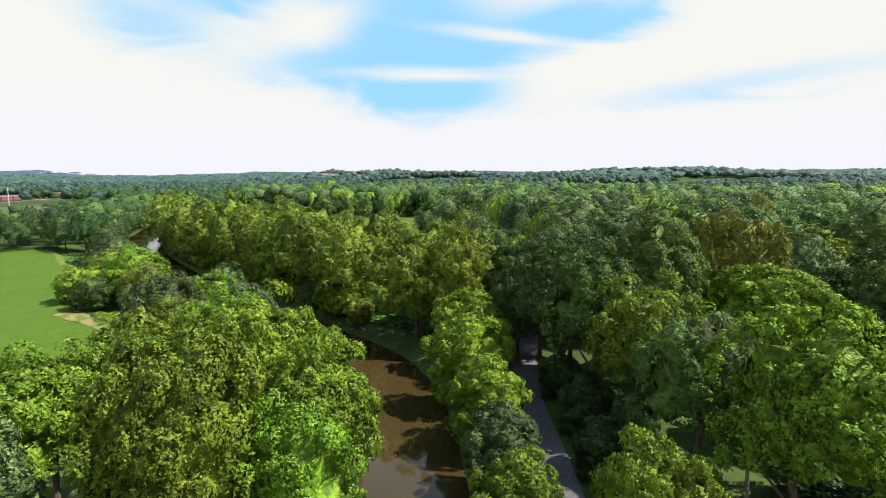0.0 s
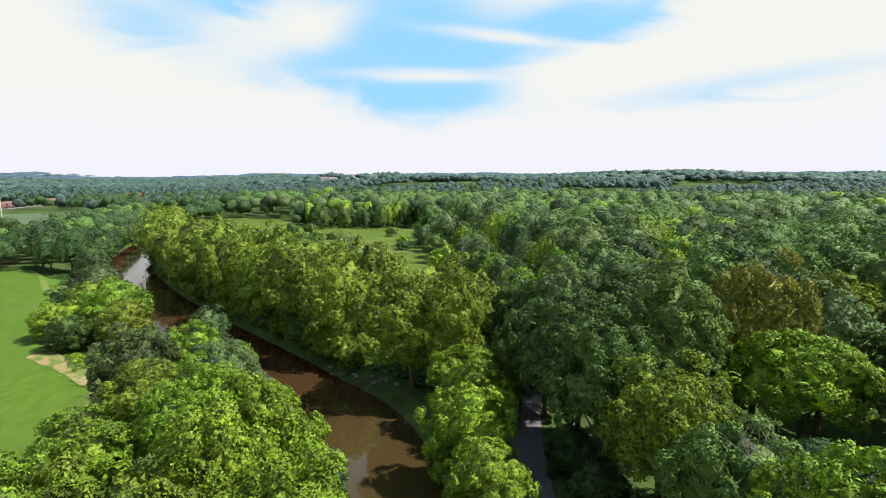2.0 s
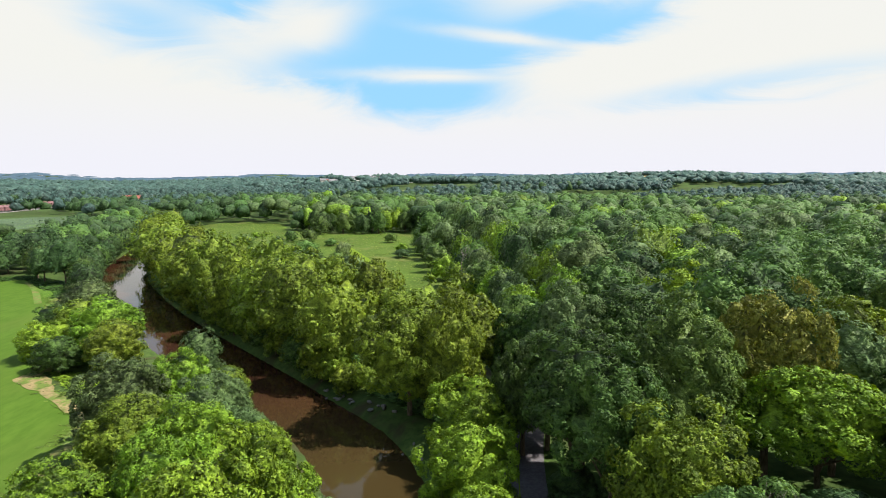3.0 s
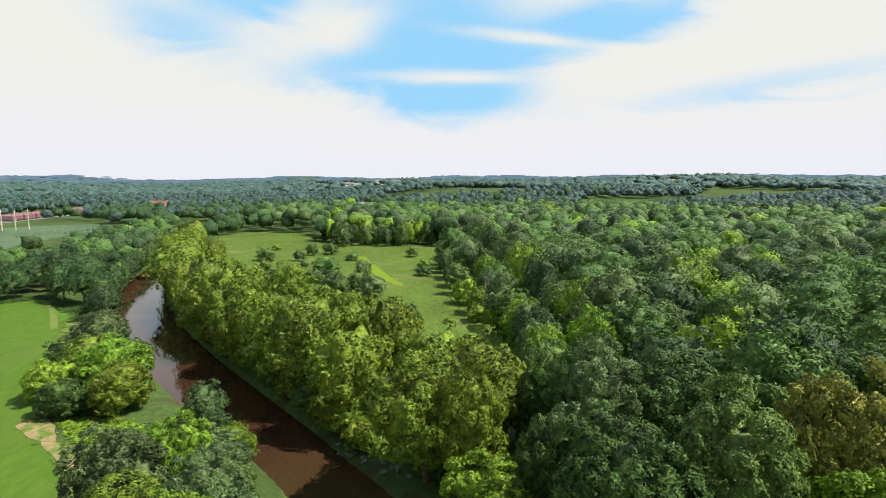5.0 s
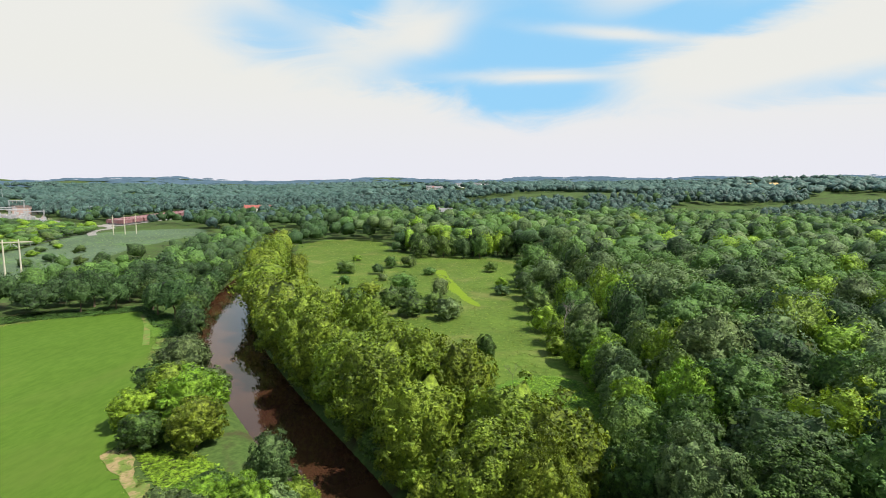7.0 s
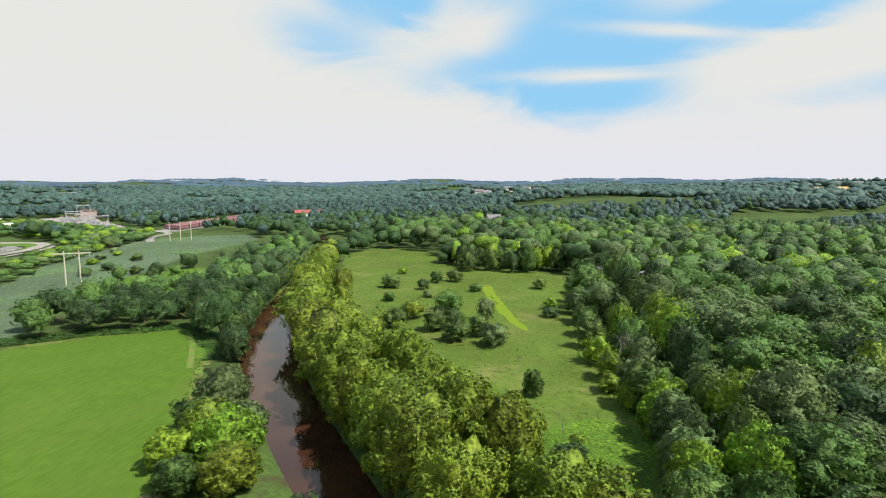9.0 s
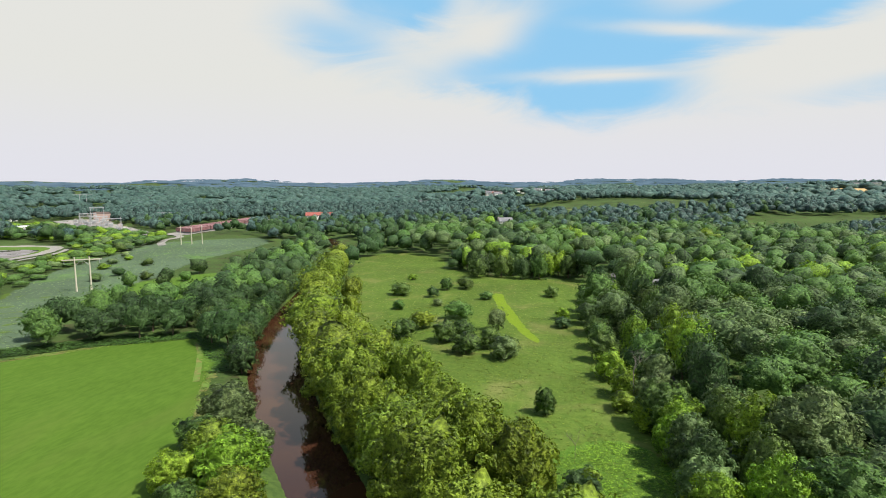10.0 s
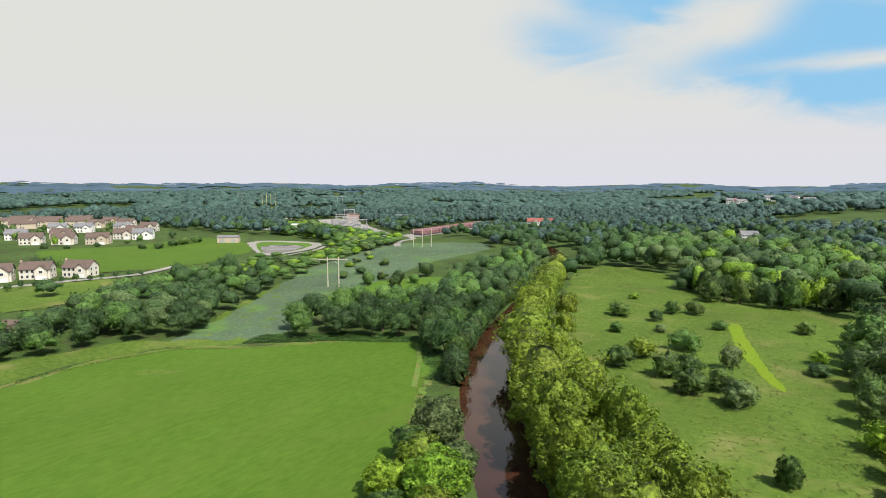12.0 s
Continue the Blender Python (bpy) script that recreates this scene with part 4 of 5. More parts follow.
def far_woods():
    rs = np.random.RandomState(21)
    lite = [ARRAYS[("broad", 3, k)] for k in range(3)] + [ARRAYS[("tall", 3, k)] for k in range(3)]
    tiny = [crown_arrays(320 + k, 4, 0, 0.3, "broad", 0.6, 1) for k in range(4)]
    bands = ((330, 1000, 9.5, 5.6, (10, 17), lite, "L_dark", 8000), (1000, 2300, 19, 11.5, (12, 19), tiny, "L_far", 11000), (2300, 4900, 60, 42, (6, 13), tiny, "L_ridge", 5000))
    for lo, hi, space, rad, hs, arr, leaf, cap in bands:
        n = int(0.5 * (hi ** 2 - lo ** 2) * radians(130) / space ** 2 * 1.15)
        n = min(n, cap)
        a = rs.uniform(radians(-84), radians(46), n)
        d = np.sqrt(rs.uniform(lo ** 2, hi ** 2, n))
        x, y = np.sin(a) * d, 20 + np.cos(a) * d
        ok = np.ones(n, bool)
        for poly in CLEAR + [WOOD_EAST, WOOD_WEST, WOOD_HOUSES, MEADOW, REEDS, FIELD]:
            ok &= ~inside(x, y, poly)
        ok &= river_gap(x, y) > 5
        # small clearings here and there
        open_land = np.array([noise.noise(Vector((p * 0.0032, q * 0.0032, 3.0))) for p, q in zip(x, y)])
        ok &= open_land < (0.24 if lo > 400 else 0.36)
        x, y = x[ok], y[ok]
        z = hills(x, y)
        # from about 640 m the crowns take the haze-tinted L_far
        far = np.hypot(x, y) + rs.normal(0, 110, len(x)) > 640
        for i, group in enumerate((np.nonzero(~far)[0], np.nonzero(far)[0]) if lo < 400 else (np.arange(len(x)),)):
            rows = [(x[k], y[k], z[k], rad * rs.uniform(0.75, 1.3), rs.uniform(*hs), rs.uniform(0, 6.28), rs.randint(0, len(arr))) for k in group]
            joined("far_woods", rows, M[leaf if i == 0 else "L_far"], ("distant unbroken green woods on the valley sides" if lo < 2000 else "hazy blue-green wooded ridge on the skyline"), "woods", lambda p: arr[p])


far_woods()


# ---- far land cover ----
patch("lawn", LAWN, 0.25, M["field"], "bright green slope below the housing estate", "lawn", 20.0, 2.0)
patch("pasture", PASTURE, 0.22, M["meadow"], "dry pasture beside the estate road", "pasture", 12.0, 2.0)
patch("basin_rim", BASIN, 0.5, M["gravel"], "pale gravel rim of the retention basin", "basin rim", 12.0, 0.8)
patch("basin_grass", [(-440, 320), (-444, 334), (-404, 350), (-382, 330), (-370, 303), (-368, 288), (-392, 292)], 0.62, M["lush"], "yellow-green grass ring in the retention basin", "grass", 12.0, 0.6)
patch("pond", [(-412, 306), (-416, 325), (-392, 334), (-378, 318), (-369, 297), (-372, 287), (-390, 293)], 0.74, M["water"], "shallow pond in the retention basin", "pond", 12.0, 0.5)
patch("gravel_yard", YARD, 0.3, M["gravel"], "pale gravel yard of the substation", "yard", 20.0, 1.5)
patch("fairway", GOLF, 4.0, M["golf"], "pale open turf among the woods", "turf", 30.0, 4.0)
patch("crop_field", CROP, 4.5, M["crop"], "ripe tan crop field among the woods", "field", 30.0, 4.0)
patch("hillside_grass", [(-1000, 700), (-960, 630), (-900, 620), (-915, 705), (-980, 730)], 3.0, M["goldenrod"], "yellow-green clearing under the far power poles", "grass", 30.0, 3.0)
patch("hilltop_field", [(-2500, 2620), (-2440, 2700), (-2330, 2740), (-2290, 2690), (-2400, 2600)], 12.0, M["crop"], "tan field on a distant hilltop", "field", 60.0, 5.0)
ribbon("estate_road", [(-352, 96), (-356, 117), (-354, 131), (-352, 149), (-347, 167), (-349, 187), (-362, 210)], 6.0, 0.4, M["gravel"], "pale concrete road past the houses", "road", 5.0)
ribbon("footpath", [(-318, 236), (-327, 247), (-336, 264), (-350, 281), (-354, 301), (-361, 323), (-375, 343)], 3.2, 0.8, M["gravel"], "curving pale path past the basin", "path", 4.0)
ribbon("access_road", [(-330, 385), (-345, 400), (-358, 420), (-362, 440), (-380, 455), (-410, 460)], 6.0, 0.5, M["gravel"], "pale access road to the yard", "road", 5.0)


# ---- houses ----
def gable(w, d, h, top, over=0.5):
    """A gable roof with thickness and eaves over a box of w by d."""
    bm = bmesh.new()
    a, b = w / 2 + over, d / 2 + over
    drop = over * top / (d / 2)
    pro = [(-b, h - drop), (0, h + top), (b, h - drop), (b, h - drop + 0.3), (0, h + top + 0.35), (-b, h - drop + 0.3)]
    ends = [[bm.verts.new((x, y, z)) for y, z in pro] for x in (-a, a)]
    for i in range(6):
        j = (i + 1) % 6
        bm.faces.new((ends[0][i], ends[0][j], ends[1][j], ends[1][i]))
    bm.faces.new((ends[0][0], ends[0][5], ends[0][4], ends[0][1])), bm.faces.new((ends[0][1], ends[0][4], ends[0][3], ends[0][2]))
    bm.faces.new((ends[1][0], ends[1][1], ends[1][4], ends[1][5])), bm.faces.new((ends[1][1], ends[1][2], ends[1][3], ends[1][4]))
    bmesh.ops.recalc_face_normals(bm, faces=bm.faces)
    return bm


def walls(w, d, h, top):
    """Walls with gable ends as one body."""
    bm = bmesh.new()
    pro = [(-d / 2, -1.0), (-d / 2, h), (0, h + top), (d / 2, h), (d / 2, -1.0)]
    ends = [[bm.verts.new((x, y, z)) for y, z in pro] for x in (-w / 2, w / 2)]
    for i in range(5):
        j = (i + 1) % 5
        bm.faces.new((ends[0][i], ends[0][j], ends[1][j], ends[1][i]))
    bm.faces.new(ends[0]), bm.faces.new(ends[1])
    bmesh.ops.recalc_face_normals(bm, faces=bm.faces)
    return bm


def house(w, d, h, top, wall, roof, label, storeys=2, wing=True, chimney=True, category="house"):
    """A house at the origin, front to -y: walls, roof, a cross-gabled wing, windows with frames, door, chimney."""
    ob = thing("house", label, category, Matrix())
    part("wall", walls(w, d, h, top), M[wall], ob)
    part("roof", gable(w, d, h, top), M[roof], ob)
    if wing:
        wg = part("wing_wall", walls(d * 0.62, w * 0.40, h * 0.96, top * 0.72), M[wall], ob)
        wr = part("wing_roof", gable(d * 0.62, w * 0.40, h * 0.96, top * 0.72), M[roof], ob)
        for p in (wg, wr):
            p.matrix_local = pose(w * 0.24, -d * 0.36, 0, 0, 0, 90)
    if chimney:
        part("chimney", box(bmesh.new(), -w / 2 - 0.7, -0.7, -1, -w / 2 + 0.1, 0.7, h + top + 1.0, 0.05), M["brick"], ob)
    front = -d / 2
    for s in range(storeys):
        z = 1.0 + s * 2.9
        for i in range(3):
            x = -w * 0.40 + i * w * 0.17
            win = part("window", box(bmesh.new(), x - 0.75, front - 0.10, z - 0.1, x + 0.75, front + 0.05, z + 1.6, 0.03), M["trim"], ob)
            part("pane", box(bmesh.new(), x - 0.6, front - 0.14, z, x + 0.6, front - 0.04, z + 1.5), M["glass"], win)
        for y in (-d * 0.25, d * 0.2):
            win = part("window", box(bmesh.new(), w / 2 - 0.05, y - 0.75, z - 0.1, w / 2 + 0.10, y + 0.75, z + 1.6, 0.03), M["trim"], ob)
            part("pane", box(bmesh.new(), w / 2 + 0.04, y - 0.6, z, w / 2 + 0.14, y + 0.6, z + 1.5), M["glass"], win)
    if wing:
        y = -d * 0.36 - d * 0.31
        part("garage_door", box(bmesh.new(), w * 0.24 - 2.3, y - 0.12, 0, w * 0.24 + 2.3, y + 0.05, 2.3, 0.03), M["trim"], ob)
        win = part("window", box(bmesh.new(), w * 0.24 - 1.0, y - 0.10, 3.6, w * 0.24 + 1.0, y + 0.05, 5.2, 0.03), M["trim"], ob)
        part("pane", box(bmesh.new(), w * 0.24 - 0.85, y - 0.14, 3.7, w * 0.24 + 0.85, y - 0.04, 5.1), M["glass"], win)
    part("door", box(bmesh.new(), w * 0.02 - 0.55, front - 0.12, 0, w * 0.02 + 0.55, front + 0.05, 2.1, 0.03), M["roof_brown"], ob)
    return ob


def place(x, y, turn, lift=0.0):
    return pose(x, y, float(ground_z([x], [y])[0]) + lift, 0, 0, turn)


def stand(proto, spots, group):
    """The first takes the first place, copies the others."""
    proto.matrix_world = place(*spots[0])
    tagged(proto, group=group)
    for s in spots[1:]:
        copy_thing(proto, place(*s))


ESTATE = "houses of the estate"
stand(house(15, 10, 5.8, 3.6, "siding", "roof_brown", "two-storey pale house with a brown shingle roof"), [(-378.6, 140, 55), (-368, 158, 40), (-383, 122, 65)], ESTATE)
stand(house(17, 11, 6.2, 3.8, "siding", "roof_brown", "large cream house with a brown gabled roof"), [(-583, 194, 60), (-563, 212, 55), (-575, 266, 50), (-720, 328, 40), (-640, 318, 45)], ESTATE)
stand(house(17, 11, 6.2, 3.6, "siding_white", "roof_grey", "large white house with a grey shingle roof"), [(-640, 198, 60), (-560, 277, 52), (-700, 250, 55), (-680, 268, 50), (-660, 300, 35)], ESTATE)
stand(house(18, 11, 6.2, 3.6, "siding_tan", "roof_brown", "large tan house with a brown roof"), [(-546, 233, 52), (-618, 228, 48), (-606, 290, 40), (-734, 300, 50), (-770, 330, 45)], ESTATE)
stand(house(26, 11, 6.0, 3.4, "siding_tan", "roof_brown", "terraced tan houses with reddish brown roofs", wing=False), [(-850, 250, 70), (-842, 285, 66), (-835, 318, 60), (-800, 268, 68), (-790, 300, 60), (-780, 240, 66), (-885, 268, 66)], ESTATE)
stand(house(12, 9, 3.4, 2.6, "siding_tan", "roof_brown", "low house with a brown roof among trees", 1, False), [(-243, 92, 40)], "")
stand(house(14, 10, 4.0, 3.0, "siding_tan", "roof_red", "house with a red roof hidden in the wood", 1, False), [(76, 118, -20)], "")
stand(house(15, 10, 5.0, 3.6, "siding_white", "roof_grey", "pale house with a grey roof deep in the wood"), [(88, 130, -30), (25, 306, 10), (-109, 631, 30)], "houses in the wood")
stand(house(16, 10, 6.0, 3.4, "siding_white", "roof_red", "white house with a red roof on the valley side"), [(-360, 668, 20), (-345, 676, 15), (-220, 1141, 10), (-160, 1290, 0)], "houses on the valley side")
stand(house(18, 11, 6.0, 3.4, "siding_white", "roof_grey", "white house with a grey roof on the valley side"), [(-194, 1266, 0), (-185, 1213, 30), (-76, 1300, 10), (-13, 1500, 0), (369, 1420, -10), (-216, 1136, 40), (-120, 1180, 20), (-240, 1180, 15), (-150, 1230, -10), (430, 1480, 0), (-330, 1020, 20)], "houses on the valley side")


# ---- works buildings and yard ----
def shed(w, d, h, wall, roof, label, bays=4):
    ob = thing("shed", label, "building", Matrix())
    part("wall", box(bmesh.new(), -w / 2, -d / 2, -1, w / 2, d / 2, h, 0.05), M[wall], ob)
    part("roof", gable(w, d, h, d * 0.10, 0.4), M[roof], ob)
    for i in range(bays):
        x = -w / 2 + (i + 0.5) * w / bays
        part("door", box(bmesh.new(), x - 1.8, -d / 2 - 0.12, 0, x + 1.8, -d / 2 + 0.05, min(3.6, h - 0.8), 0.03), M["steel"], ob)
    return ob


stand(shed(52, 12, 5.0, "siding_white", "roof_white", "long low shed with a white metal roof", 7), [(-556, 422, 52), (-716, 530, 52)], "white sheds")
stand(shed(24, 16, 9.0, "brick", "roof_brown", "pinkish brick works building with a brown roof", 3), [(-604, 588, 45)], "")
stand(shed(30, 18, 7.0, "siding_white", "roof_grey", "pale warehouse with a grey roof", 4), [(-545, 628, 40), (-512, 622, 40), (650, 1880, -20), (690, 1870, -20), (735, 1850, -25), (620, 1840, -15)], "warehouses")
stand(shed(18, 12, 5.0, "siding_tan", "roof_grey", "small grey-roofed pump house by the basin", 2), [(-470, 312, 50)], "")


def railcar():
    """A covered goods wagon: body, roof, underframe, two bogies with wheels, ribs."""
    ob = thing("railcar", "maroon covered rail wagon standing on the siding", "rail wagon", Matrix())
    part("body", box(bmesh.new(), -7.5, -1.5, 1.1, 7.5, 1.5, 3.9, 0.06), M["maroon"], ob)
    part("roof", gable(15.0, 3.0, 3.9, 0.35, 0.1), M["maroon"], ob)
    part("underframe", box(bmesh.new(), -7.6, -1.2, 0.8, 7.6, 1.2, 1.1), M["roof_grey"], ob)
    for x in (-5.2, 5.2):
        b = part("bogie", box(bmesh.new(), x - 1.4, -1.0, 0.45, x + 1.4, 1.0, 0.8), M["roof_grey"], ob)
        for dx in (-0.9, 0.9):
            part("wheelset", tube(bmesh.new(), (x + dx, -0.8, 0.45), (x + dx, 0.8, 0.45), 0.45, 0.45, 12), M["steel"], b)
    for x in np.linspace(-7, 7, 8):
        part("rib", box(bmesh.new(), x - 0.08, -1.58, 1.15, x + 0.08, 1.58, 3.85), M["maroon"], ob)
    return ob


spots = []
for track in range(5):
    for i in range(9):
        s = (i + 0.5) / 9
        x, y = -378 + track * -4.6 - 26 * s, 470 + 160 * s + track * 1.2
        spots.append((x, y, 99.0, 0.6))
stand(railcar(), spots, "rail wagons on the sidings")
patch("rail_yard", [(-372, 462), (-398, 468), (-432, 640), (-398, 636)], 0.35, M["gravel"], "stone ballast of the rail sidings", "rail yard", 20.0, 1.0)


def gantry(h, span):
    """A substation gantry: two lattice-like legs with feet, a beam with insulators."""
    ob = thing("gantry", "grey steel substation gantry with insulators", "gantry", Matrix())
    for x in (-span / 2, span / 2):
        leg = bmesh.new()
        for dx, dy in ((-0.8, -0.8), (0.8, -0.8), (0.8, 0.8), (-0.8, 0.8)):
            tube(leg, (x + dx, dy, -0.5), (x + dx * 0.3, dy * 0.3, h), 0.16, 0.12, 5)
        for z in np.arange(1, h - 1, 2.2):
            tube(leg, (x - 0.7, -0.7, z), (x + 0.7, -0.7, z + 2), 0.09, 0.09, 4), tube(leg, (x + 0.7, 0.7, z), (x - 0.7, 0.7, z + 2), 0.09, 0.09, 4)
        part("leg", leg, M["steel"], ob)
    part("beam", box(bmesh.new(), -span / 2 - 1, -0.4, h - 1.4, span / 2 + 1, 0.4, h - 0.5, 0.1), M["steel"], ob)
    for x in (-span / 4, 0, span / 4):
        part("insulator", tube(bmesh.new(), (x, 0, h - 1.4), (x, 0, h - 3.4), 0.2, 0.14, 6), M["brick"], ob)
    return ob


stand(gantry(19, 13), [(-572, 548, 45)], "gantries of the substation")
stand(gantry(11, 16), [(-540, 520, 45), (-500, 500, 40), (-600, 560, 45), (-560, 525, 45)], "low gantries of the substation")


def cabinet():
    ob = thing("transformer", "grey transformer with cooling fins in the substation yard", "transformer", Matrix())
    part("tank", box(bmesh.new(), -2, -1.4, 0, 2, 1.4, 3.4, 0.1), M["steel"], ob)
    for x in np.linspace(-1.6, 1.6, 6):
        part("fin", box(bmesh.new(), x - 0.1, -2.0, 0.5, x + 0.1, 2.0, 3.0), M["steel"], ob)
    for x in (-1, 0, 1):
        part("bushing", tube(bmesh.new(), (x, 0, 3.4), (x, 0, 5.2), 0.2, 0.1, 6), M["brick"], ob)
    return ob


rs = np.random.RandomState(4)
yard_spots = [(x, y, 45.0, 0.2) for x, y in scattered([(-620, 560), (-600, 575), (-530, 530), (-440, 472), (-470, 475), (-530, 492), (-590, 530)], 11, 5)][:26]
stand(cabinet(), yard_spots, "transformers of the substation")


# ---- power line ----
def pole_pair(h, gap, mat, label, poles=2, arm=True):
    """A transmission structure: poles, a long cross-arm, braces, insulators."""
    ob = thing("transmission_pole", label, "power pole", Matrix())
    xs = [(i - (poles - 1) / 2) * gap for i in range(poles)]
    for x in xs:
        part("pole", tube(bmesh.new(), (x, 0, -1), (x, 0, h), 0.42, 0.26, 10), M[mat], ob)
    if arm:
        part("crossarm", box(bmesh.new(), -gap * 1.35, -0.2, h - 1.5, gap * 1.35, 0.2, h - 1.0, 0.05), M[mat], ob)
        part("brace", tube(bmesh.new(), (xs[0], 0, h - 4), (0, 0, h - 1.3), 0.1, 0.1, 5), M["steel"], ob)
        part("brace", tube(bmesh.new(), (xs[-1], 0, h - 4), (0, 0, h - 1.3), 0.1, 0.1, 5), M["steel"], ob)
        for x in (-gap * 1.2, 0, gap * 1.2):
            part("insulator", tube(bmesh.new(), (x, 0, h - 1.5), (x, 0, h - 3.0), 0.14, 0.10, 6), M["steel"], ob)
    else:
        for x in xs:
            part("insulator", tube(bmesh.new(), (x - 0.9, 0, h - 1.6), (x + 0.9, 0, h - 1.6), 0.09, 0.09, 6), M["steel"], ob)
    return ob


stand(pole_pair(15.8, 5.8, "wood_pole", "pale twin-pole power line structure with a cross-arm"), [(-229.3, 228.9, 39)], "")
stand(pole_pair(15.0, 7.6, "wood_pole", "three pale power line poles standing in the reeds", 3, False), [(-315, 399.5, 40)], "")
stand(pole_pair(30.0, 9.0, "yellow_pole", "row of tall yellowish power poles on the far hillside", 4, False), [(-966, 692, 30)], "")
stand(pole_pair(26.0, 10.0, "steel", "distant grey twin-pole power line structure"), [(-1190, 770, 30), (-880, 800, 40)], "distant power poles")


def cable(a, b, sag):
    """One sagging wire as a single tube."""
    a, b = Vector(a), Vector(b)
    side = (b - a).cross(Vector((0, 0, 1))).normalized() * 0.03
    up = Vector((0, 0, 0.03))
    v = []
    for s in np.linspace(0, 1, 13):
        p = a.lerp(b, s) - Vector((0, 0, sag * 4 * s * (1 - s)))
        v += [p + side, p + up, p - side, p - up]
    f = [(4 * i + k, 4 * i + (k + 1) % 4, 4 * i + 4 + (k + 1) % 4, 4 * i + 4 + k) for i in range(12) for k in range(4)]
    tagged(new("power_cable", mesh_from("power_cable", v, f, M["roof_grey"])), "thin sagging power cable between the poles", "cable", "power cables")


for k in (-1, 0, 1):
    ux, uy = math.cos(radians(39)), math.sin(radians(39))
    cable((-229.3 + 7 * k * ux, 228.9 + 7 * k * uy, 12.8), (-315 + 7.6 * k * ux, 399.5 + 7.6 * k * uy, 13.4), 3.0)


# ---- dead trees, fallen wood, stones ----
def dead_tree(h, seed, label):
    """A bare tree: trunk and forking bleached branches."""
    rs = random.Random(seed)
    ob = thing("dead_tree", label, "dead tree", Matrix())
    bm = bmesh.new()
    tips = [(Vector((0, 0, -0.5)), Vector((0.05 * h * rs.uniform(-1, 1), 0.05 * h * rs.uniform(-1, 1), h * 0.60)), 0.010 * h, 0)]
    limbs = bmesh.new()
    while tips:
        a, b, r, depth = tips.pop()
        tube(bm if depth == 0 else limbs, a, b, r, r * 0.6, 6 if depth < 2 else 4)
        if depth < 5:
            for k in range(3 if depth < 3 else 2):
                t = rs.uniform(0, 6.28)
                L = (b - a).length * rs.uniform(0.5, 0.75) * (1.0 if depth else 0.38)
                way = ((b - a).normalized() + Vector((math.cos(t), math.sin(t), rs.uniform(0, 0.5))) * 0.75).normalized()
                tips.append((b, b + way * L, r * 0.55, depth + 1))
    part("trunk", bm, M["dead"], ob)
    part("bare_crown", limbs, M["dead"], ob)
    return ob


stand(dead_tree(15, 3, "bare bleached dead tree in the eastern wood"), [(21.0, 36.5, 0)], "")
stand(dead_tree(13, 5, "small bare dead tree at the wood's edge"), [(6, 162, 80)], "")
stand(dead_tree(6, 9, "bare dead sapling at the meadow's edge"), [(-5, 131, 0)], "")


def stone(seed, size):
    rs = np.random.RandomState(seed)
    bm = bmesh.new()
    bmesh.ops.create_icosphere(bm, subdivisions=2, radius=size)
    for v in bm.verts:
        v.co *= 1 + 0.25 * noise.noise(v.co * (1.6 / size) + Vector((seed, 0, 0)))
        v.co.z *= 0.55
    me = bpy.data.meshes.new("stone")
    bm.to_mesh(me)
    bm.free()
    me.materials.append(M["stone"])
    return me


STONES = [stone(s, 0.5) for s in range(4)]
rs = np.random.RandomState(31)
for i in range(34):
    t = rs.uniform(0, 1)
    x, y = (-8.5 + 8 * t + rs.normal(0, 1.0), 74 - 4 * t + rs.normal(0, 1.0)) if i < 16 else (-20 + 15 * t + rs.normal(0, 0.6), 94 - 14 * t + rs.normal(0, 0.6))
    ob = tagged(new("stone", STONES[i % 4]), "grey river stone at the water's edge", "stone", "stones on the riverbank")
    z = max(float(ground_z([x], [y])[0]), -1.75)
    ob.matrix_world = pose(x, y, z + 0.05, 0, 0, rs.uniform(0, 360)) @ Matrix.Diagonal((*rs.uniform(0.35, 1.0, 2), rs.uniform(0.4, 0.9), 1))


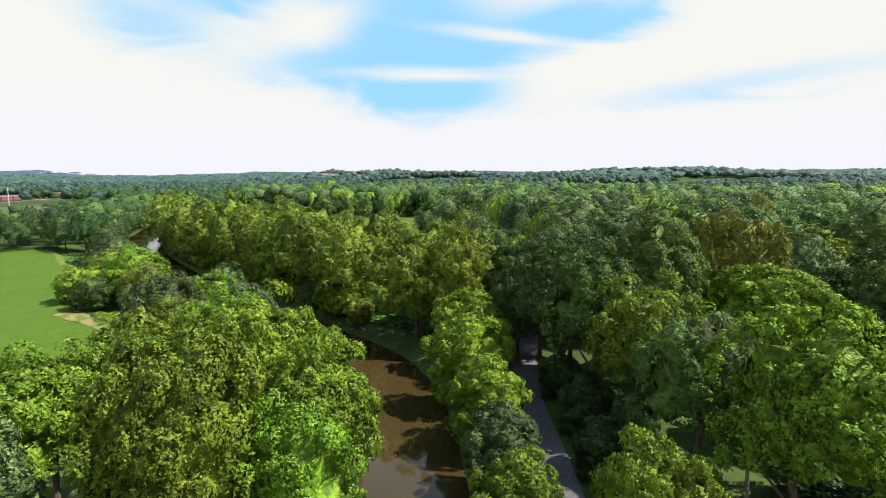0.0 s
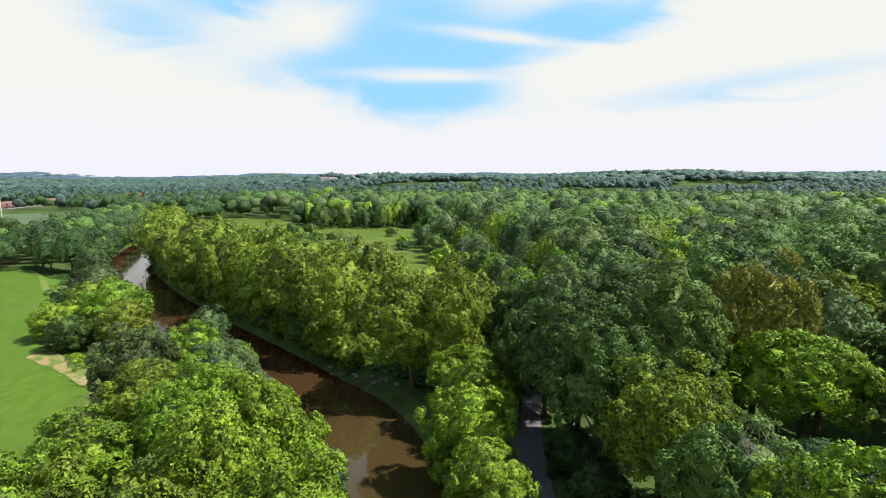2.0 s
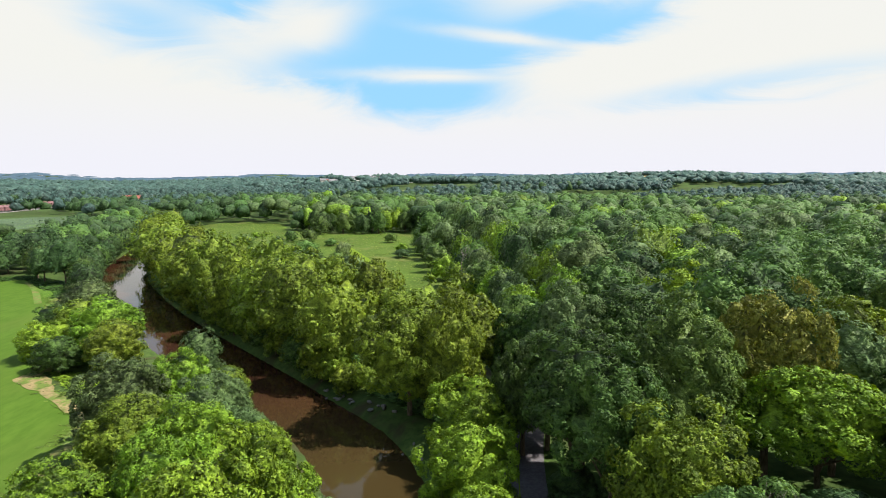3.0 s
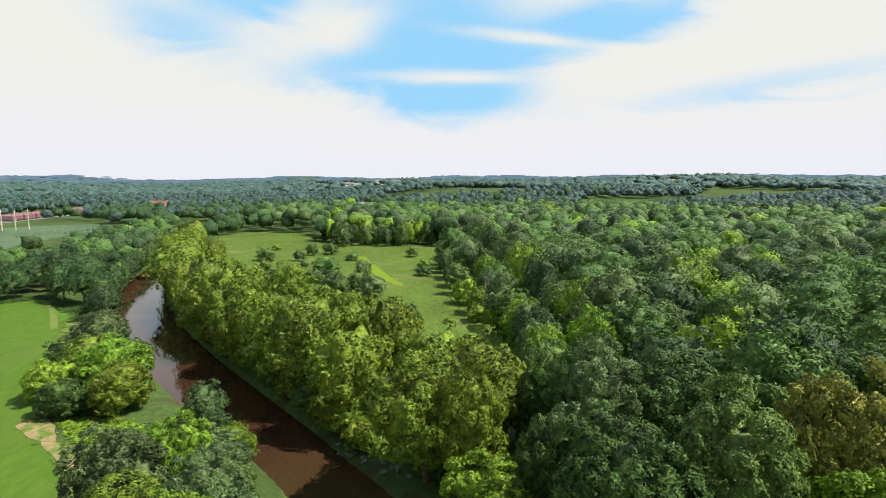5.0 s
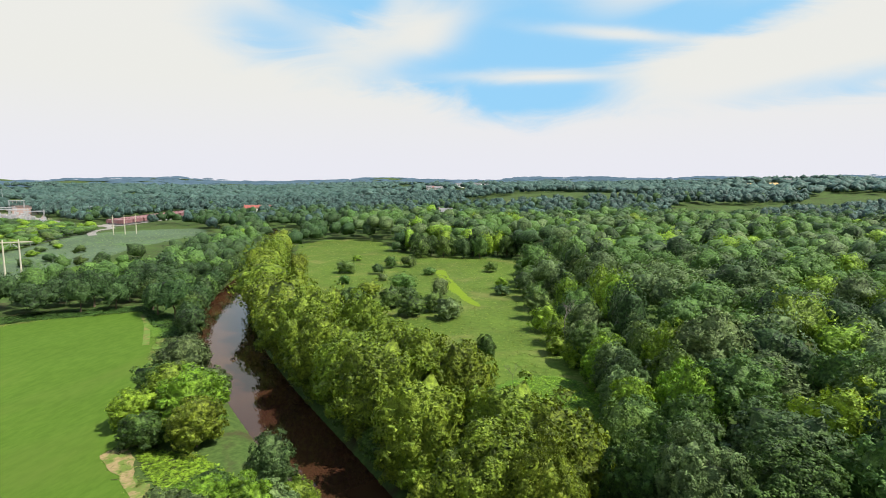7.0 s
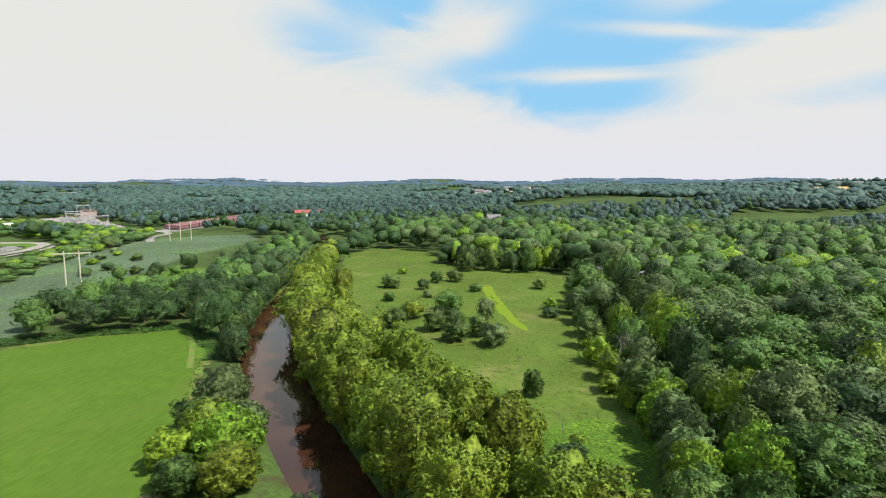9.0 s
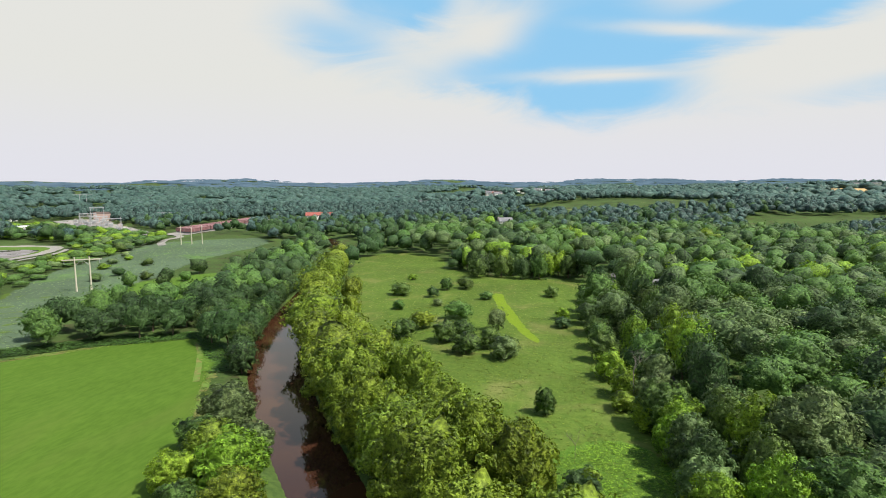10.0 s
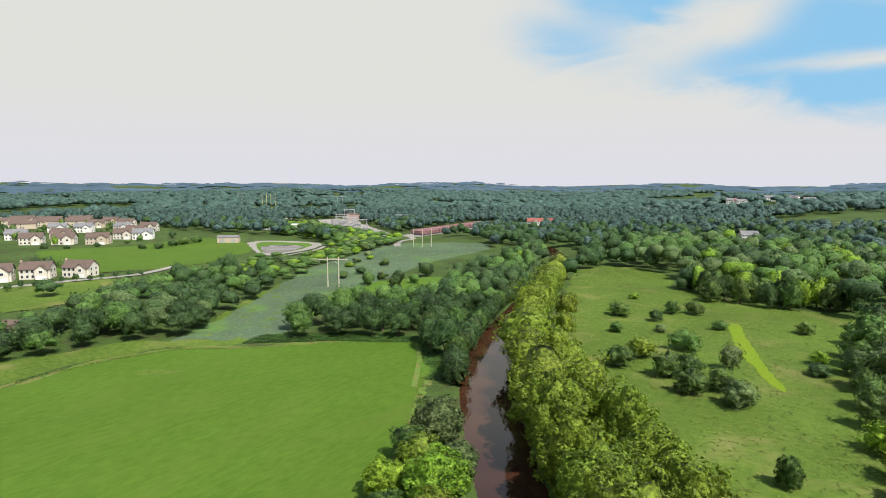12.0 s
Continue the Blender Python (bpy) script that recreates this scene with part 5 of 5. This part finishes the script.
# ---- small growth ----
def low_growth(name, poly, count, size, mat, label, category, seed, avoid=None, tall=1.0):
    """Uncountable low plants as one mesh: little clumps of upright blades."""
    rs = np.random.RandomState(seed)
    p = np.array(poly, float)
    c = rs.uniform(p.min(0), p.max(0), (count * 12, 2))
    ok = inside(c[:, 0], c[:, 1], poly) & (river_gap(c[:, 0], c[:, 1]) > 0.8)
    if avoid:
        ok &= ~inside(c[:, 0], c[:, 1], avoid)
    c = c[ok][:count]
    n = len(c)
    z = ground_z(c[:, 0], c[:, 1]) + 0.1
    s = size * rs.uniform(0.5, 1.5, n)
    V, Q = [], []
    for k in range(3):
        a = rs.uniform(0, 6.28, n)
        u = np.stack([np.cos(a), np.sin(a), np.zeros(n)], 1) * s[:, None]
        lean = np.stack([rs.normal(0, 0.9, n), rs.normal(0, 0.9, n), np.full(n, 0.4 * tall)], 1) * s[:, None]
        foot = np.column_stack([c, z]) + rs.normal(0, 0.4, (n, 3)) * s[:, None] * np.array([1, 1, 0])
        V.append(np.stack([foot - u * 0.5, foot + u * 0.5, foot + u * 0.35 + lean, foot - u * 0.35 + lean], 1).reshape(-1, 3))
    V = np.vstack(V)
    Q = np.arange(len(V)).reshape(-1, 4)
    lie = np.cross(V[Q[:, 1]] - V[Q[:, 0]], V[Q[:, 3]] - V[Q[:, 0]])[:, 2] < 0
    Q[lie] = Q[lie][:, ::-1]
    N = np.tile(unit(np.array([[0.0, 0.0, 1.0]])), (len(V), 1)) + rs.normal(0, 0.25, (len(V), 3))
    tagged(new(name, mesh_arrays(name, V, unit(N), np.zeros((0, 3), int), Q, mat)), label, category, kind="stuff")


low_growth("tall_grass", MEADOW, 9000, 0.34, M["L_grass"], "tufts of tall meadow grass", "grass", 1, tall=0.5)
low_growth("margin_grass", grown(FIELD, 2.8), 5200, 0.34, M["L_grass"], "uncut grass along the field's edge", "grass", 9, grown(FIELD, -0.8), 0.6)
low_growth("weeds", LUSH, 5000, 0.22, M["L_bright"], "lush weeds at the meadow's end", "weeds", 2)
low_growth("bank_growth", [(-63, 97), (-55, 90), (-46, 83), (-40, 79), (-34, 80), (-36, 88), (-50, 96)], 2600, 0.26, M["L_bright"], "bright weeds on the bare bank", "weeds", 3)
low_growth("brush", [(-172, 140), (-150, 162), (-127, 178), (-114, 166), (-104, 160), (-100, 152), (-96, 156), (-106, 172), (-130, 186), (-155, 172), (-176, 150)], 6000, 0.42, M["L_forest"], "brush along the field's far hedge", "brush", 4, FIELD)
low_growth("river_brush", [(0, 60), (4, 74), (-6, 84), (-20, 100), (-50, 130), (-75, 160), (-105, 210), (-150, 310), (-140, 312), (-100, 215), (-70, 165), (-45, 135), (-15, 105), (4, 85), (6, 62)], 15000, 0.5, M["L_forest"], "low brush on the riverbank", "brush", 5)
low_growth("reed_tufts", REEDS, 4500, 0.32, M["L_olive"], "pale reed tufts under the power line", "reeds", 6)

# trees among the estate houses
for i, (x, y) in enumerate(scattered([(-900, 235), (-640, 185), (-560, 190), (-530, 225), (-540, 300), (-640, 335), (-780, 345), (-900, 325)], 24, 8)):
    tree(x, y, 5.5 + (i * 7 % 5), 3.0 + (i * 3 % 4) * 0.5, ("L_dark", "L_forest", "L_bright")[i % 3], "bush", 0.02, label="leafy garden tree between the estate houses", group="garden trees of the estate")

# bushes in the reeds and round the basin, young roadside trees
for x, y, h, r, leaf in ((-246, 250, 4.5, 4.5, "L_forest"), (-250, 268, 5, 4.6, "L_dark"), (-213, 285, 9, 6.4, "L_dark"), (-262, 300, 5, 4, "L_forest"), (-275, 282, 4, 4.5, "L_bright"), (-288, 300, 3.5, 4.4, "L_olive"), (-292, 316, 3.6, 4, "L_bright"), (-212, 261, 8.5, 4.6, "L_dark"), (-219, 244, 8, 4.6, "L_forest"), (-205, 250, 7, 4.2, "L_dark"), (-226, 262, 5, 4.0, "L_forest"), (-204, 264, 6, 4.0, "L_forest"),
                         (-330, 262, 5, 3.5, "L_dark"), (-340, 300, 5, 3.2, "L_forest"), (-346, 322, 4, 3.4, "L_bright"), (-322, 330, 6, 5, "L_bright"), (-332, 348, 7, 6, "L_forest"), (-344, 366, 7, 6, "L_forest"), (-312, 300, 4, 4.4, "L_bright"), (-305, 326, 4, 4, "L_olive"),
                         (-470, 250, 6, 5, "L_dark"), (-476, 264, 7, 5, "L_dark"), (-484, 278, 7, 6, "L_forest"), (-490, 292, 7, 6, "L_forest"), (-478, 240, 5, 4, "L_dark"), (-420, 150, 8, 5, "L_dark"), (-424, 158, 7, 5, "L_dark"), (-412, 162, 6, 4, "L_forest"), (-540, 190, 5, 4, "L_dark"), (-522, 200, 4, 3, "L_dark"), (-520, 222, 4, 3.4, "L_dark"), (-530, 250, 4, 3, "L_forest")):
    tree(x, y, h, r, leaf, "bush", 0.0, "bush" if h < 5.5 else "tree", "scattered %s beside the power line and basin" % ("green bush" if h < 5.5 else "leafy tree"), "bushes on the open land")
for i in range(13):
    s = i / 12
    tree(-340 - 8 * math.sin(3 * s) + (i % 3), 104 + 76 * s, 4.2 + (i % 4) * 0.5, 1.6 + 0.2 * (i % 3), "L_dark", "tall", 0.03, label="young dark roadside tree with a narrow crown", group="young trees along the estate road")
